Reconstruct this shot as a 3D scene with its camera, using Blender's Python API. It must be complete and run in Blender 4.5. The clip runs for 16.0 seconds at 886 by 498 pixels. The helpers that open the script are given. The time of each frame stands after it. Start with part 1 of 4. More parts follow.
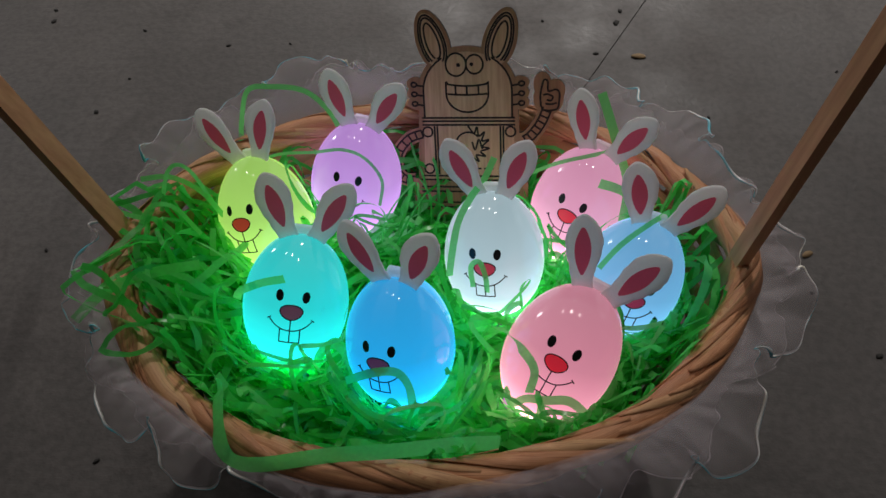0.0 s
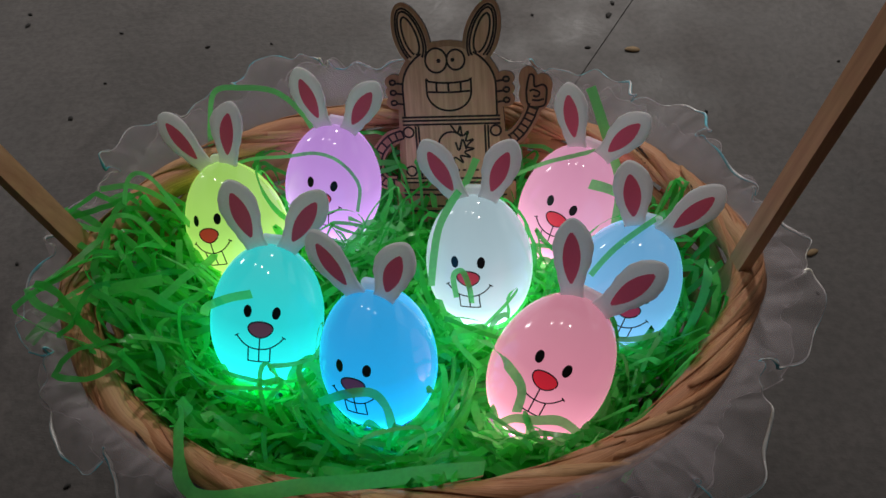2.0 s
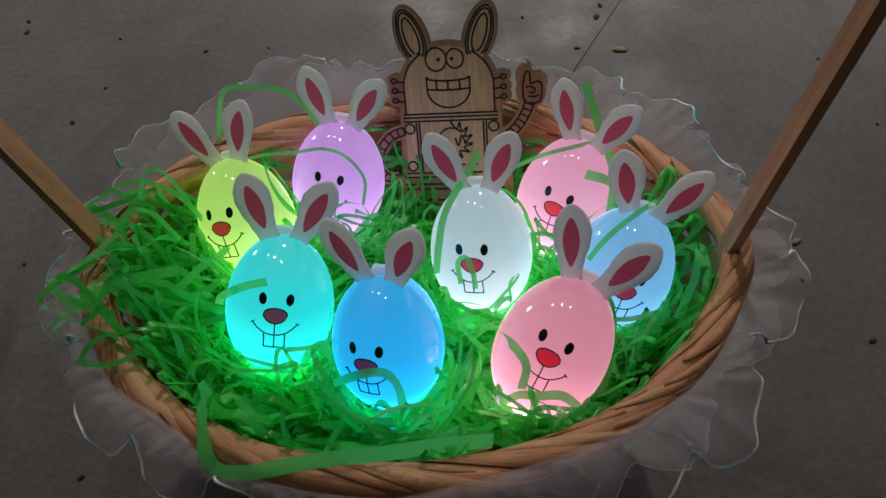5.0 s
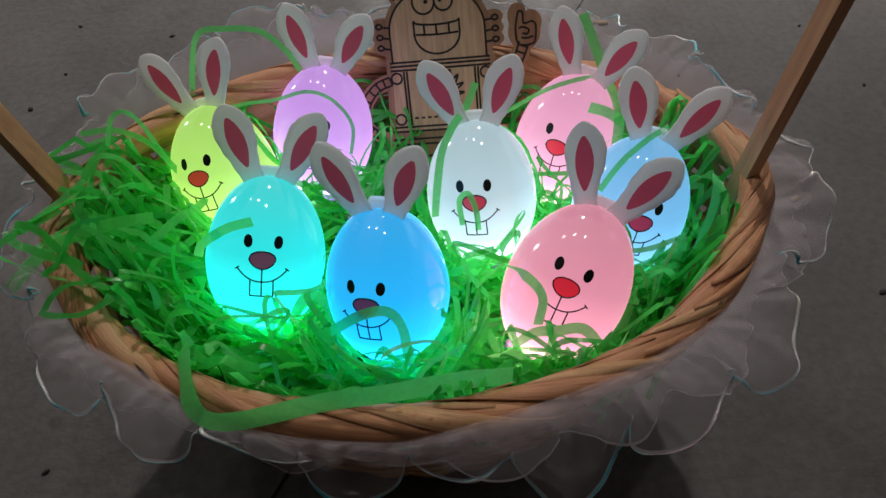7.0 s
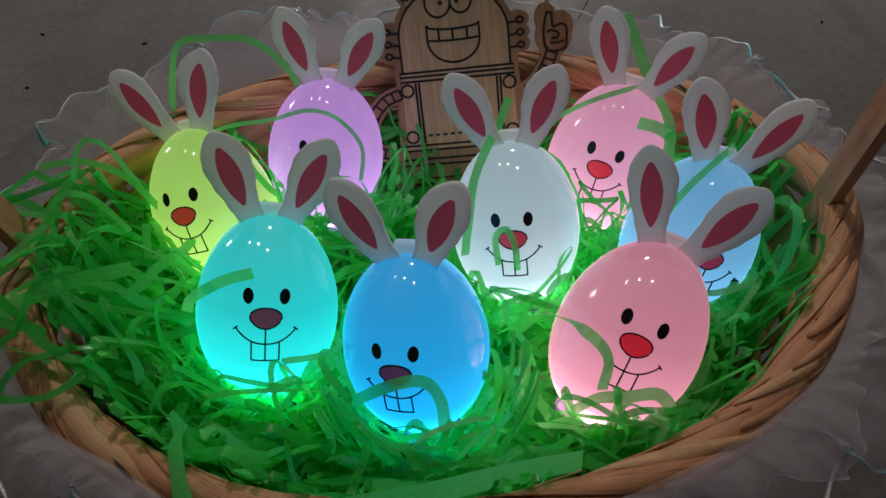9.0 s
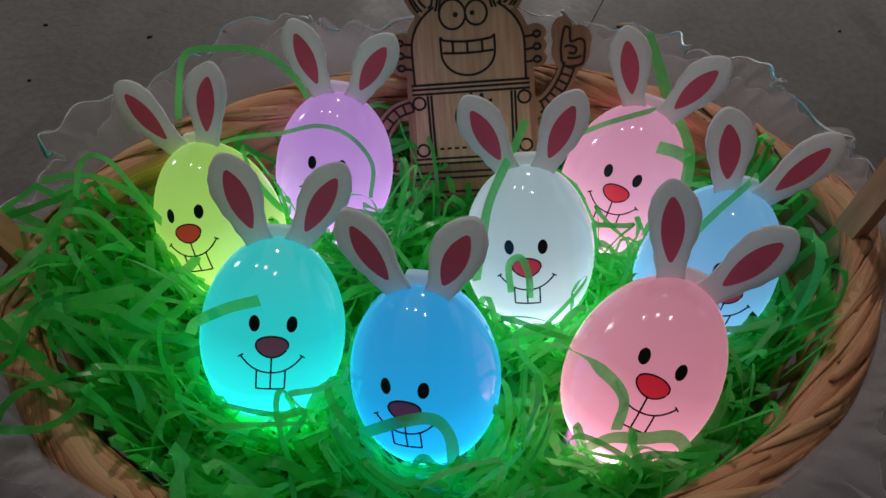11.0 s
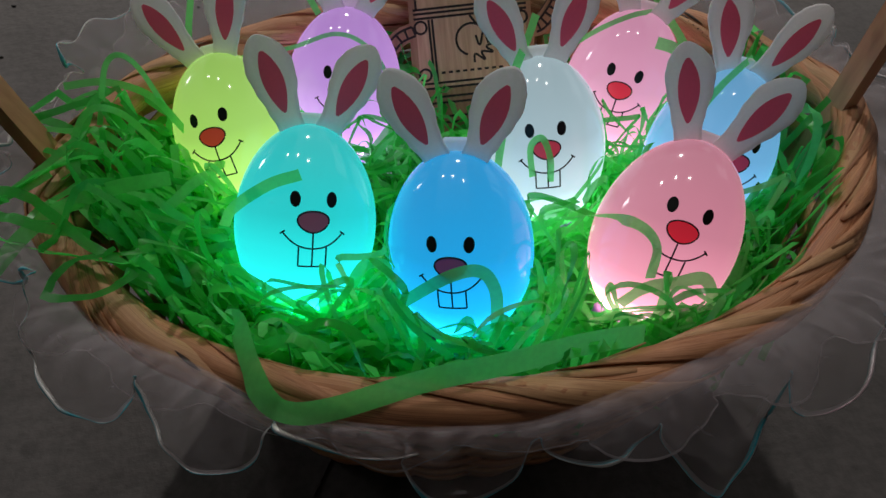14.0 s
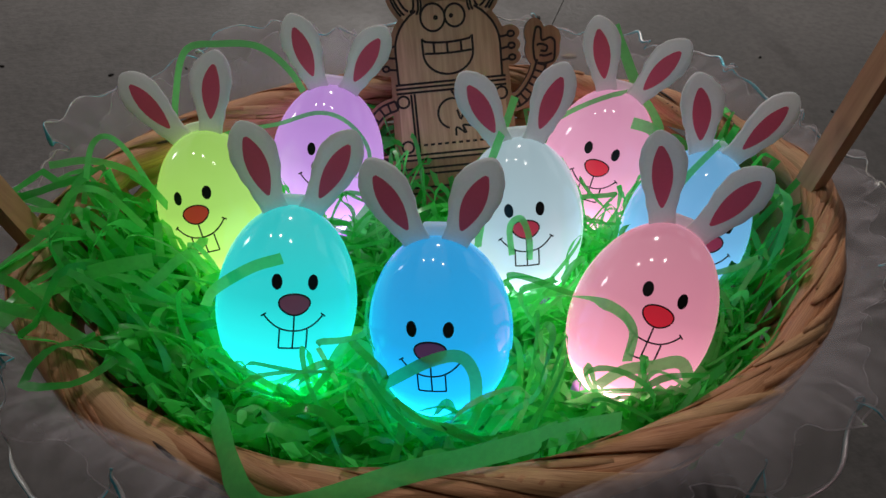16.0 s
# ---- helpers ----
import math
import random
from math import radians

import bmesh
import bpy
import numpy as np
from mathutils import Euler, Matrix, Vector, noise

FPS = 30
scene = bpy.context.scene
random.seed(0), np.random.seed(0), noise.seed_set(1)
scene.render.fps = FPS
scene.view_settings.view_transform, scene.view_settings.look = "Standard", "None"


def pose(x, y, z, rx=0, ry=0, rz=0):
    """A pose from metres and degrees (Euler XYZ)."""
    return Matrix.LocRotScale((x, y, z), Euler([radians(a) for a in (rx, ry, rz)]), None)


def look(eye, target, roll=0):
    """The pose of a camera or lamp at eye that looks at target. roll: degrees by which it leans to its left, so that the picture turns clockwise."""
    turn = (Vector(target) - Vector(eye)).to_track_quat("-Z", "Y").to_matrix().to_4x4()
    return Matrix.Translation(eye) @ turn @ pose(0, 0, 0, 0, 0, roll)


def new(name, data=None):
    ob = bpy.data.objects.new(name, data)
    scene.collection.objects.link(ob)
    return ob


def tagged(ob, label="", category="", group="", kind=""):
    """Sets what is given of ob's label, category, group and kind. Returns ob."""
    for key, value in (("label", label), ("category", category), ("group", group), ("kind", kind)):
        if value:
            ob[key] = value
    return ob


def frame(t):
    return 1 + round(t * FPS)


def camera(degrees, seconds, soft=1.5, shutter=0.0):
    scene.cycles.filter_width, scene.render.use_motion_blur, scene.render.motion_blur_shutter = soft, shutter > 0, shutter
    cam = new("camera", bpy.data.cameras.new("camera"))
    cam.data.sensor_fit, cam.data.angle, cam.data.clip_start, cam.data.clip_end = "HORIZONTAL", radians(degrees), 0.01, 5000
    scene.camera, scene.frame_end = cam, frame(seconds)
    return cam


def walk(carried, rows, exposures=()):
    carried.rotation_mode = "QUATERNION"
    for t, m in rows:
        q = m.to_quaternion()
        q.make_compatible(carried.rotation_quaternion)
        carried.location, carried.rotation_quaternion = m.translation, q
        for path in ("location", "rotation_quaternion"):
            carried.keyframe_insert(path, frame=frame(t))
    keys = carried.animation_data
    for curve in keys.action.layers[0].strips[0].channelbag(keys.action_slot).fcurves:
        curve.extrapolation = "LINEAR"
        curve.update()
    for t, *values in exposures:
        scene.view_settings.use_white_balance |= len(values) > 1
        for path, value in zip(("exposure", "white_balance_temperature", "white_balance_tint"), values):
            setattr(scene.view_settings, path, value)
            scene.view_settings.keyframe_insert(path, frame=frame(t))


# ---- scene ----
cam = camera(63.4, 16.0)
PATH = [
    (0, (0.018, -0.2, 0.413), (-0.054, 0.971, -1.207), -3.3),
    (0.5, (0.017, -0.193, 0.405), (-0.06, 0.975, -1.216), -3.8),
    (1, (0.02, -0.187, 0.403), (-0.059, 0.978, -1.221), -4.2),
    (1.5, (0.023, -0.185, 0.4), (-0.053, 0.98, -1.224), -4.2),
    (2, (0.027, -0.183, 0.396), (-0.049, 0.987, -1.224), -4.6),
    (2.5, (0.026, -0.18, 0.394), (-0.053, 0.985, -1.23), -4.2),
    (3, (0.027, -0.182, 0.395), (-0.046, 0.982, -1.229), -4.0),
    (3.5, (0.026, -0.187, 0.398), (-0.04, 0.982, -1.224), -4.1),
    (4, (0.022, -0.192, 0.4), (-0.034, 0.975, -1.223), -3.8),
    (4.2, (0.02, -0.192, 0.403), (-0.033, 0.975, -1.22), -3.8),
    (6.3, (0.018, -0.223, 0.405), (0.033, 0.996, -1.181), -3.3),
    (6.5, (0.016, -0.225, 0.398), (0.048, 0.995, -1.186), -2.8),
    (7, (0.002, -0.215, 0.359), (0.053, 1.029, -1.207), -2.7),
    (7.5, (-0.006, -0.209, 0.335), (0.073, 1.056, -1.212), -3.9),
    (8, (-0.012, -0.189, 0.328), (0.052, 1.08, -1.217), -5.3),
    (8.5, (-0.017, -0.181, 0.326), (0.062, 1.071, -1.232), -4.1),
    (9, (-0.016, -0.169, 0.333), (0.095, 1.065, -1.237), -1.9),
    (9.5, (-0.019, -0.162, 0.331), (0.102, 1.06, -1.248), -1.1),
    (9.7, (-0.018, -0.159, 0.331), (0.098, 1.064, -1.247), -1.2),
    (11.8, (-0.02, -0.152, 0.339), (0.089, 1.033, -1.269), -0.2),
    (12, (-0.021, -0.153, 0.338), (0.1, 1.028, -1.27), 0.2),
    (12.5, (-0.028, -0.166, 0.332), (0.114, 1.023, -1.27), 0.6),
    (13, (-0.042, -0.182, 0.321), (0.152, 1.028, -1.26), 1.7),
    (13.5, (-0.051, -0.193, 0.313), (0.198, 1.039, -1.243), 2.2),
    (14, (-0.054, -0.196, 0.31), (0.202, 1.05, -1.233), 1.5),
    (14.5, (-0.055, -0.193, 0.315), (0.22, 1.066, -1.214), 0.9),
    (15, (-0.052, -0.19, 0.319), (0.229, 1.079, -1.202), 2.1),
    (15.5, (-0.052, -0.189, 0.32), (0.243, 1.113, -1.17), 2.5),
    (16, (-0.051, -0.188, 0.322), (0.26, 1.136, -1.144), 2.9),
]
walk(cam, [(t, look(eye, target, roll)) for t, eye, target, roll in PATH],
     [(0, -0.05), (4, 0.0), (6.5, 0.22), (7, 0.28), (8.5, -0.08), (9.5, -0.28), (12.5, -0.2), (14, -0.12), (16, -0.05)])

# ---- world and light ----
world = bpy.data.worlds.new("world")
world.use_nodes = True
world.node_tree.nodes["Background"].inputs[0].default_value = (0.5, 0.52, 0.55, 1)
world.node_tree.nodes["Background"].inputs[1].default_value = 0.01
scene.world = world

FLOOR_Z = -0.018
CEILING_Z = 2.62
LAMP_SPOTS = ((0.32, 0.20), (-0.44, 0.68), (-1.30, 1.12))
LAMP_WATTS = 4.1
# added spot with no known source, for the floor's front-to-back falloff
ADDED_SPOTS = ((0.40, 2.68),)
ADDED_SPOT_WATTS = 840.0
# lamp of the added east window, a soft fill from the right
ADDED_WINDOW_WATTS = 8.0
FAR_WINDOW_WATTS = 60.0


# ---- materials ----
def material(name):
    m = bpy.data.materials.new(name)
    m.use_nodes = True
    nt = m.node_tree
    return m, nt, nt.nodes["Principled BSDF"]


def node(nt, kind, **values):
    n = nt.nodes.new(kind)
    for key, value in values.items():
        n.inputs[key].default_value = value
    return n


def ramp(nt, source, stops):
    n = nt.nodes.new("ShaderNodeValToRGB")
    e = n.color_ramp.elements
    while len(e) < len(stops):
        e.new(0.5)
    for k, (p, c) in zip(e, stops):
        k.position, k.color = p, (*c, 1)
    nt.links.new(source, n.inputs[0])
    return n.outputs[0]


def mixed(nt, fac, a, b, how="MIX"):
    n = nt.nodes.new("ShaderNodeMix")
    n.data_type, n.blend_type = "RGBA", how
    for socket, value in ((0, fac), (6, a), (7, b)):
        if isinstance(value, (int, float)):
            n.inputs[socket].default_value = value
        elif isinstance(value, tuple):
            n.inputs[socket].default_value = (*value, 1)
        else:
            nt.links.new(value, n.inputs[socket])
    return n.outputs[2]


def coords(nt, which="Object", scale=(1, 1, 1)):
    c = nt.nodes.new("ShaderNodeTexCoord")
    m = nt.nodes.new("ShaderNodeMapping")
    m.inputs["Scale"].default_value = scale
    nt.links.new(c.outputs[which], m.inputs["Vector"])
    return m.outputs[0]


def noisy(nt, vector, scale, detail=4, rough=0.6):
    n = node(nt, "ShaderNodeTexNoise", Scale=scale, Detail=detail, Roughness=rough)
    nt.links.new(vector, n.inputs["Vector"])
    return n.outputs["Fac"]


def bump(nt, bsdf, height, strength, distance):
    b = node(nt, "ShaderNodeBump", Strength=strength, Distance=distance)
    nt.links.new(height, b.inputs["Height"])
    nt.links.new(b.outputs[0], bsdf.inputs["Normal"])


def make_concrete():
    m, nt, p = material("concrete")
    v = coords(nt)
    big, mid, fine = noisy(nt, v, 2.2, 5), noisy(nt, v, 14, 6, 0.65), noisy(nt, v, 160, 3)
    c = ramp(nt, big, ((0.3, (0.060, 0.053, 0.050)), (0.7, (0.124, 0.112, 0.107))))
    c = mixed(nt, 0.7, c, ramp(nt, mid, ((0.35, (0.58, 0.57, 0.56)), (0.62, (1, 1, 1)))), "MULTIPLY")
    c = mixed(nt, 0.65, c, ramp(nt, fine, ((0.36, (0.62, 0.62, 0.62)), (0.6, (1, 1, 1)))), "MULTIPLY")
    scrape = noisy(nt, coords(nt, "Object", (5, 38, 1)), 1.0, 5, 0.7)
    c = mixed(nt, 0.3, c, ramp(nt, scrape, ((0.32, (0.75, 0.74, 0.73)), (0.6, (1, 1, 1)))), "MULTIPLY")
    vor = node(nt, "ShaderNodeTexVoronoi", Scale=16.0, Randomness=1.0)
    nt.links.new(v, vor.inputs["Vector"])
    warp = node(nt, "ShaderNodeMath")
    warp.operation = "MULTIPLY_ADD"
    nt.links.new(mid, warp.inputs[0])
    warp.inputs[1].default_value = 0.35
    nt.links.new(vor.outputs["Distance"], warp.inputs[2])
    c = mixed(nt, ramp(nt, warp.outputs[0], ((0.2, (0.75, 0.75, 0.75)), (0.235, (0, 0, 0)))), c, (0.035, 0.03, 0.028))
    scuff = node(nt, "ShaderNodeTexWave", Scale=1.1, Distortion=9.0, Detail=2.0)
    scuff.inputs["Detail Scale"].default_value = 0.7
    nt.links.new(v, scuff.inputs["Vector"])
    thin = ramp(nt, scuff.outputs["Fac"], ((0.0, (0.62, 0.6, 0.6)), (0.012, (1, 1, 1))))
    c = mixed(nt, ramp(nt, mid, ((0.42, (0, 0, 0)), (0.6, (0.8, 0.8, 0.8)))), c, mixed(nt, 1.0, c, thin, "MULTIPLY"))
    nt.links.new(c, p.inputs["Base Color"])
    nt.links.new(ramp(nt, mid, ((0.3, (0.5, 0.5, 0.5)), (0.7, (0.8, 0.8, 0.8)))), p.inputs["Roughness"])
    broom = noisy(nt, coords(nt, "Object", (34, 170, 1)), 1.0, 4, 0.7)
    h = mixed(nt, 0.3, fine, broom)
    bump(nt, p, h, 0.42, 0.002)
    return m


def make_plain(name, colour, roughness=0.6, metallic=0.0, grain=60, amount=0.25, relief=0.1):
    m, nt, p = material(name)
    v = coords(nt)
    n = noisy(nt, v, grain, 5)
    lo = tuple(x * (1 - amount) for x in colour)
    nt.links.new(ramp(nt, n, ((0.3, lo), (0.7, colour))), p.inputs["Base Color"])
    p.inputs["Roughness"].default_value, p.inputs["Metallic"].default_value = roughness, metallic
    bump(nt, p, noisy(nt, v, grain * 4, 3), relief, 0.0005)
    return m


def make_straw(name, a, b, dark):
    """Dried split straw: long fibres along u, with each strip in its own tone."""
    m, nt, p = material(name)
    v = coords(nt, "UV", (6, 90, 1))
    fib = noisy(nt, v, 1.0, 6, 0.7)
    wide = noisy(nt, coords(nt, "UV", (3, 5, 1)), 1.0, 3)
    c = ramp(nt, fib, ((0.28, dark), (0.45, a), (0.7, b)))
    c = mixed(nt, 0.6, c, ramp(nt, wide, ((0.3, (0.62, 0.55, 0.5)), (0.65, (1, 1, 1)))), "MULTIPLY")
    info = nt.nodes.new("ShaderNodeObjectInfo")
    c = mixed(nt, 0.5, c, ramp(nt, info.outputs["Random"], ((0, (0.7, 0.62, 0.55)), (1, (1, 1, 0.95)))), "MULTIPLY")
    nt.links.new(c, p.inputs["Base Color"])
    p.inputs["Roughness"].default_value = 0.5
    bump(nt, p, fib, 0.5, 0.0006)
    return m


def make_grass():
    m, nt, p = material("green_cellophane")
    geo = nt.nodes.new("ShaderNodeNewGeometry")
    tone = ramp(nt, geo.outputs["Random Per Island"], ((0, (0.05, 0.58, 0.08)), (0.5, (0.09, 0.80, 0.13)), (0.8, (0.16, 0.90, 0.20)), (1, (0.30, 0.95, 0.32))))
    v = coords(nt)
    tone = mixed(nt, 0.2, tone, ramp(nt, noisy(nt, v, 500, 3), ((0.35, (0.6, 0.6, 0.6)), (0.65, (1, 1, 1)))), "MULTIPLY")
    nt.links.new(tone, p.inputs["Base Color"])
    p.inputs["Roughness"].default_value = 0.27
    p.inputs["Specular IOR Level"].default_value = 0.6
    tr = nt.nodes.new("ShaderNodeBsdfTranslucent")
    nt.links.new(tone, tr.inputs["Color"])
    mx = nt.nodes.new("ShaderNodeMixShader")
    mx.inputs[0].default_value = 0.66
    out = nt.nodes["Material Output"]
    nt.links.new(p.outputs[0], mx.inputs[1])
    nt.links.new(tr.outputs[0], mx.inputs[2])
    clear = nt.nodes.new("ShaderNodeBsdfTransparent")
    clear.inputs["Color"].default_value = (0.66, 1.0, 0.72, 1)
    film = nt.nodes.new("ShaderNodeMixShader")
    film.inputs[0].default_value = 0.88
    nt.links.new(clear.outputs[0], film.inputs[1])
    nt.links.new(mx.outputs[0], film.inputs[2])
    nt.links.new(film.outputs[0], out.inputs["Surface"])
    return m


def make_shell(name, colour, strength, gloss=0.09):
    """Milky plastic; emission graded towards the foot paints the light of a lamp inside."""
    m, nt, p = material(name)
    p.inputs["Base Color"].default_value = (0.12, 0.12, 0.12, 1)
    p.inputs["Roughness"].default_value = gloss
    p.inputs["IOR"].default_value = 1.5
    c = nt.nodes.new("ShaderNodeTexCoord")
    sep = nt.nodes.new("ShaderNodeSeparateXYZ")
    nt.links.new(c.outputs["Object"], sep.inputs[0])
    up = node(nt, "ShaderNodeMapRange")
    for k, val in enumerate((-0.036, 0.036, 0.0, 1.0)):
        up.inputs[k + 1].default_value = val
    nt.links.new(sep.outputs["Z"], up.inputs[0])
    # painted falloff of the inner lamp, extra strong at the foot to light the grass
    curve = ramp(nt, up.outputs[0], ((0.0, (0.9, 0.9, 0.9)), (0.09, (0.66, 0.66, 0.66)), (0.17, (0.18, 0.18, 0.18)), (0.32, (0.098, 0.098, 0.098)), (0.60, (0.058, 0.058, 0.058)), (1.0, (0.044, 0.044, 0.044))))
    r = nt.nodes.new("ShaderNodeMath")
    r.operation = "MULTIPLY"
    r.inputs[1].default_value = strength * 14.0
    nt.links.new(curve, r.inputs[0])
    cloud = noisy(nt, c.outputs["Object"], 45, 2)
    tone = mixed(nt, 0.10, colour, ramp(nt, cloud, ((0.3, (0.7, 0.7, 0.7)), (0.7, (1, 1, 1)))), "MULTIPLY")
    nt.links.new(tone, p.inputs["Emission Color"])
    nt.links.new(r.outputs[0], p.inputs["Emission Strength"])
    return m


def make_foam(name, colour):
    m, nt, p = material(name)
    n = noisy(nt, coords(nt), 900, 3)
    lo = tuple(x * 0.9 for x in colour)
    nt.links.new(ramp(nt, n, ((0.3, lo), (0.7, colour))), p.inputs["Base Color"])
    p.inputs["Roughness"].default_value = 0.75
    tr = nt.nodes.new("ShaderNodeBsdfTranslucent")
    tr.inputs["Color"].default_value = (*colour, 1)
    mx = nt.nodes.new("ShaderNodeMixShader")
    mx.inputs[0].default_value = 0.6
    nt.links.new(p.outputs[0], mx.inputs[1])
    nt.links.new(tr.outputs[0], mx.inputs[2])
    nt.links.new(mx.outputs[0], nt.nodes["Material Output"].inputs["Surface"])
    bump(nt, p, n, 0.2, 0.0003)
    return m


def make_wood(name, a, b, scale, roughness=0.55):
    m, nt, p = material(name)
    v = coords(nt, "Object", scale)
    n, w = noisy(nt, v, 1.0, 6, 0.65), noisy(nt, coords(nt, "Object", tuple(x * 0.25 for x in scale)), 1.0, 3)
    c = mixed(nt, 0.5, ramp(nt, n, ((0.3, a), (0.68, b))), ramp(nt, w, ((0.3, (0.7, 0.68, 0.66)), (0.7, (1, 1, 1)))), "MULTIPLY")
    nt.links.new(c, p.inputs["Base Color"])
    p.inputs["Roughness"].default_value = roughness
    bump(nt, p, n, 0.3, 0.0004)
    return m


def make_organza(name, share):
    m, nt, p = material(name)
    p.inputs["Base Color"].default_value = (0.90, 0.80, 0.85, 1)
    p.inputs["Roughness"].default_value = 0.35
    tr = nt.nodes.new("ShaderNodeBsdfTranslucent")
    tr.inputs["Color"].default_value = (0.9, 0.86, 0.9, 1)
    cloth = nt.nodes.new("ShaderNodeMixShader")
    cloth.inputs[0].default_value = 0.5
    nt.links.new(p.outputs[0], cloth.inputs[1])
    nt.links.new(tr.outputs[0], cloth.inputs[2])
    clear = nt.nodes.new("ShaderNodeBsdfTransparent")
    mx = nt.nodes.new("ShaderNodeMixShader")
    weave = ramp(nt, noisy(nt, coords(nt, "UV", (60, 5, 1)), 1.0, 4), ((0.3, (share * 0.7,) * 3), (0.7, (share * 1.3,) * 3)))
    nt.links.new(weave, mx.inputs[0])
    nt.links.new(clear.outputs[0], mx.inputs[1])
    nt.links.new(cloth.outputs[0], mx.inputs[2])
    nt.links.new(mx.outputs[0], nt.nodes["Material Output"].inputs["Surface"])
    return m


def make_thread():
    """Iridescent metallic edging: stretches of white, aqua, yellow and pink along u."""
    m, nt, p = material("iridescent_thread")
    n = noisy(nt, coords(nt, "UV", (22, 1, 1)), 1.0, 2)
    c = ramp(nt, n, ((0.25, (0.7, 0.58, 0.2)), (0.36, (0.8, 0.78, 0.72)), (0.44, (0.8, 0.8, 0.8)), (0.49, (0.08, 0.5, 0.62)), (0.57, (0.1, 0.55, 0.66)), (0.63, (0.8, 0.8, 0.8)), (0.74, (0.8, 0.5, 0.58))))
    nt.links.new(c, p.inputs["Base Color"])
    p.inputs["Roughness"].default_value, p.inputs["Metallic"].default_value = 0.35, 0.3
    return m


CONCRETE = make_concrete()
WALL = make_plain("painted_wall", (0.40, 0.385, 0.37), 0.8, 0, 3, 0.15)
CEILING = make_plain("ceiling_paint", (0.45, 0.44, 0.43), 0.85, 0, 3, 0.12)
DARK = make_plain("joint_dirt", (0.03, 0.028, 0.026), 0.9, 0, 80, 0.4)
LEAF = make_plain("dry_leaf", (0.27, 0.18, 0.09), 0.8, 0, 200, 0.4)
STRAW = make_straw("straw", (0.60, 0.255, 0.115), (0.82, 0.47, 0.25), (0.20, 0.066, 0.026))
STRAW_PALE = make_straw("straw_pale", (0.64, 0.34, 0.16), (0.84, 0.54, 0.29), (0.24, 0.10, 0.04))
# near-black straw tone for the painted shade of slits in the rim
SLIT_SHADE = make_straw("slit_shade", (0.035, 0.013, 0.006), (0.06, 0.024, 0.011), (0.012, 0.005, 0.003))
HANDLE = make_wood("handle_wood", (0.50, 0.22, 0.105), (0.70, 0.36, 0.19), (160, 160, 9))
PLY = make_wood("birch_ply", (0.53, 0.29, 0.155), (0.73, 0.46, 0.275), (420, 26, 26))
BURNT = make_plain("burnt_edge", (0.028, 0.016, 0.01), 0.8, 0, 300, 0.4)
TAN = make_wood("toasted_ply", (0.32, 0.155, 0.076), (0.47, 0.25, 0.13), (420, 26, 26))
GRASS = make_grass()
FOAM = make_foam("white_foam", (0.95, 0.95, 0.95))
PINK = make_foam("pink_foam", (0.93, 0.17, 0.28))
INK = make_plain("black_ink", (0.008, 0.008, 0.008), 0.35, 0, 300, 0.2)
RED = make_plain("red_ink", (0.55, 0.03, 0.045), 0.35, 0, 300, 0.25)
BASE = make_plain("base_plastic", (0.30, 0.20, 0.42), 0.35, 0, 200, 0.2)
ORGANZA = make_organza("organza", 0.22)
HEM = make_organza("organza_hem", 0.5)
THREAD = make_thread()
METAL = make_plain("white_metal", (0.75, 0.75, 0.75), 0.4, 0, 40, 0.1)


# ---- mesh helpers ----
def link(name, bm, mat, parent=None, label="", smooth=True):
    me = bpy.data.meshes.new(name)
    bm.to_mesh(me)
    bm.free()
    me.materials.append(mat)
    if smooth:
        me.shade_smooth()
    ob = new(name, me)
    ob.parent = parent
    return tagged(ob, label)


def part(name, bm, mat, parent, label="", smooth=True):
    return link(name, bm, mat, parent, label, smooth)


def box(bm, size, m=Matrix(), bevel=0.0):
    r = bmesh.ops.create_cube(bm, size=1, matrix=m @ Matrix.Diagonal((*size, 1)))
    if bevel:
        edges = list({e for v in r["verts"] for e in v.link_edges})
        bmesh.ops.bevel(bm, geom=edges, offset=bevel, segments=2, affect="EDGES", profile=0.5)


def smooth_path(points, n):
    """n points of a Catmull-Rom curve through the control points."""
    p = [Vector(q) for q in points]
    p = [p[0] * 2 - p[1]] + p + [p[-1] * 2 - p[-2]]
    out, spans = [], len(p) - 3
    for k in range(n):
        s = k / (n - 1) * spans
        i = min(int(s), spans - 1)
        t = s - i
        a, b, c, d = p[i:i + 4]
        out.append(0.5 * ((2 * b) + (c - a) * t + (2 * a - 5 * b + 4 * c - d) * t * t + (3 * b - a - 3 * c + d) * t ** 3))
    return out


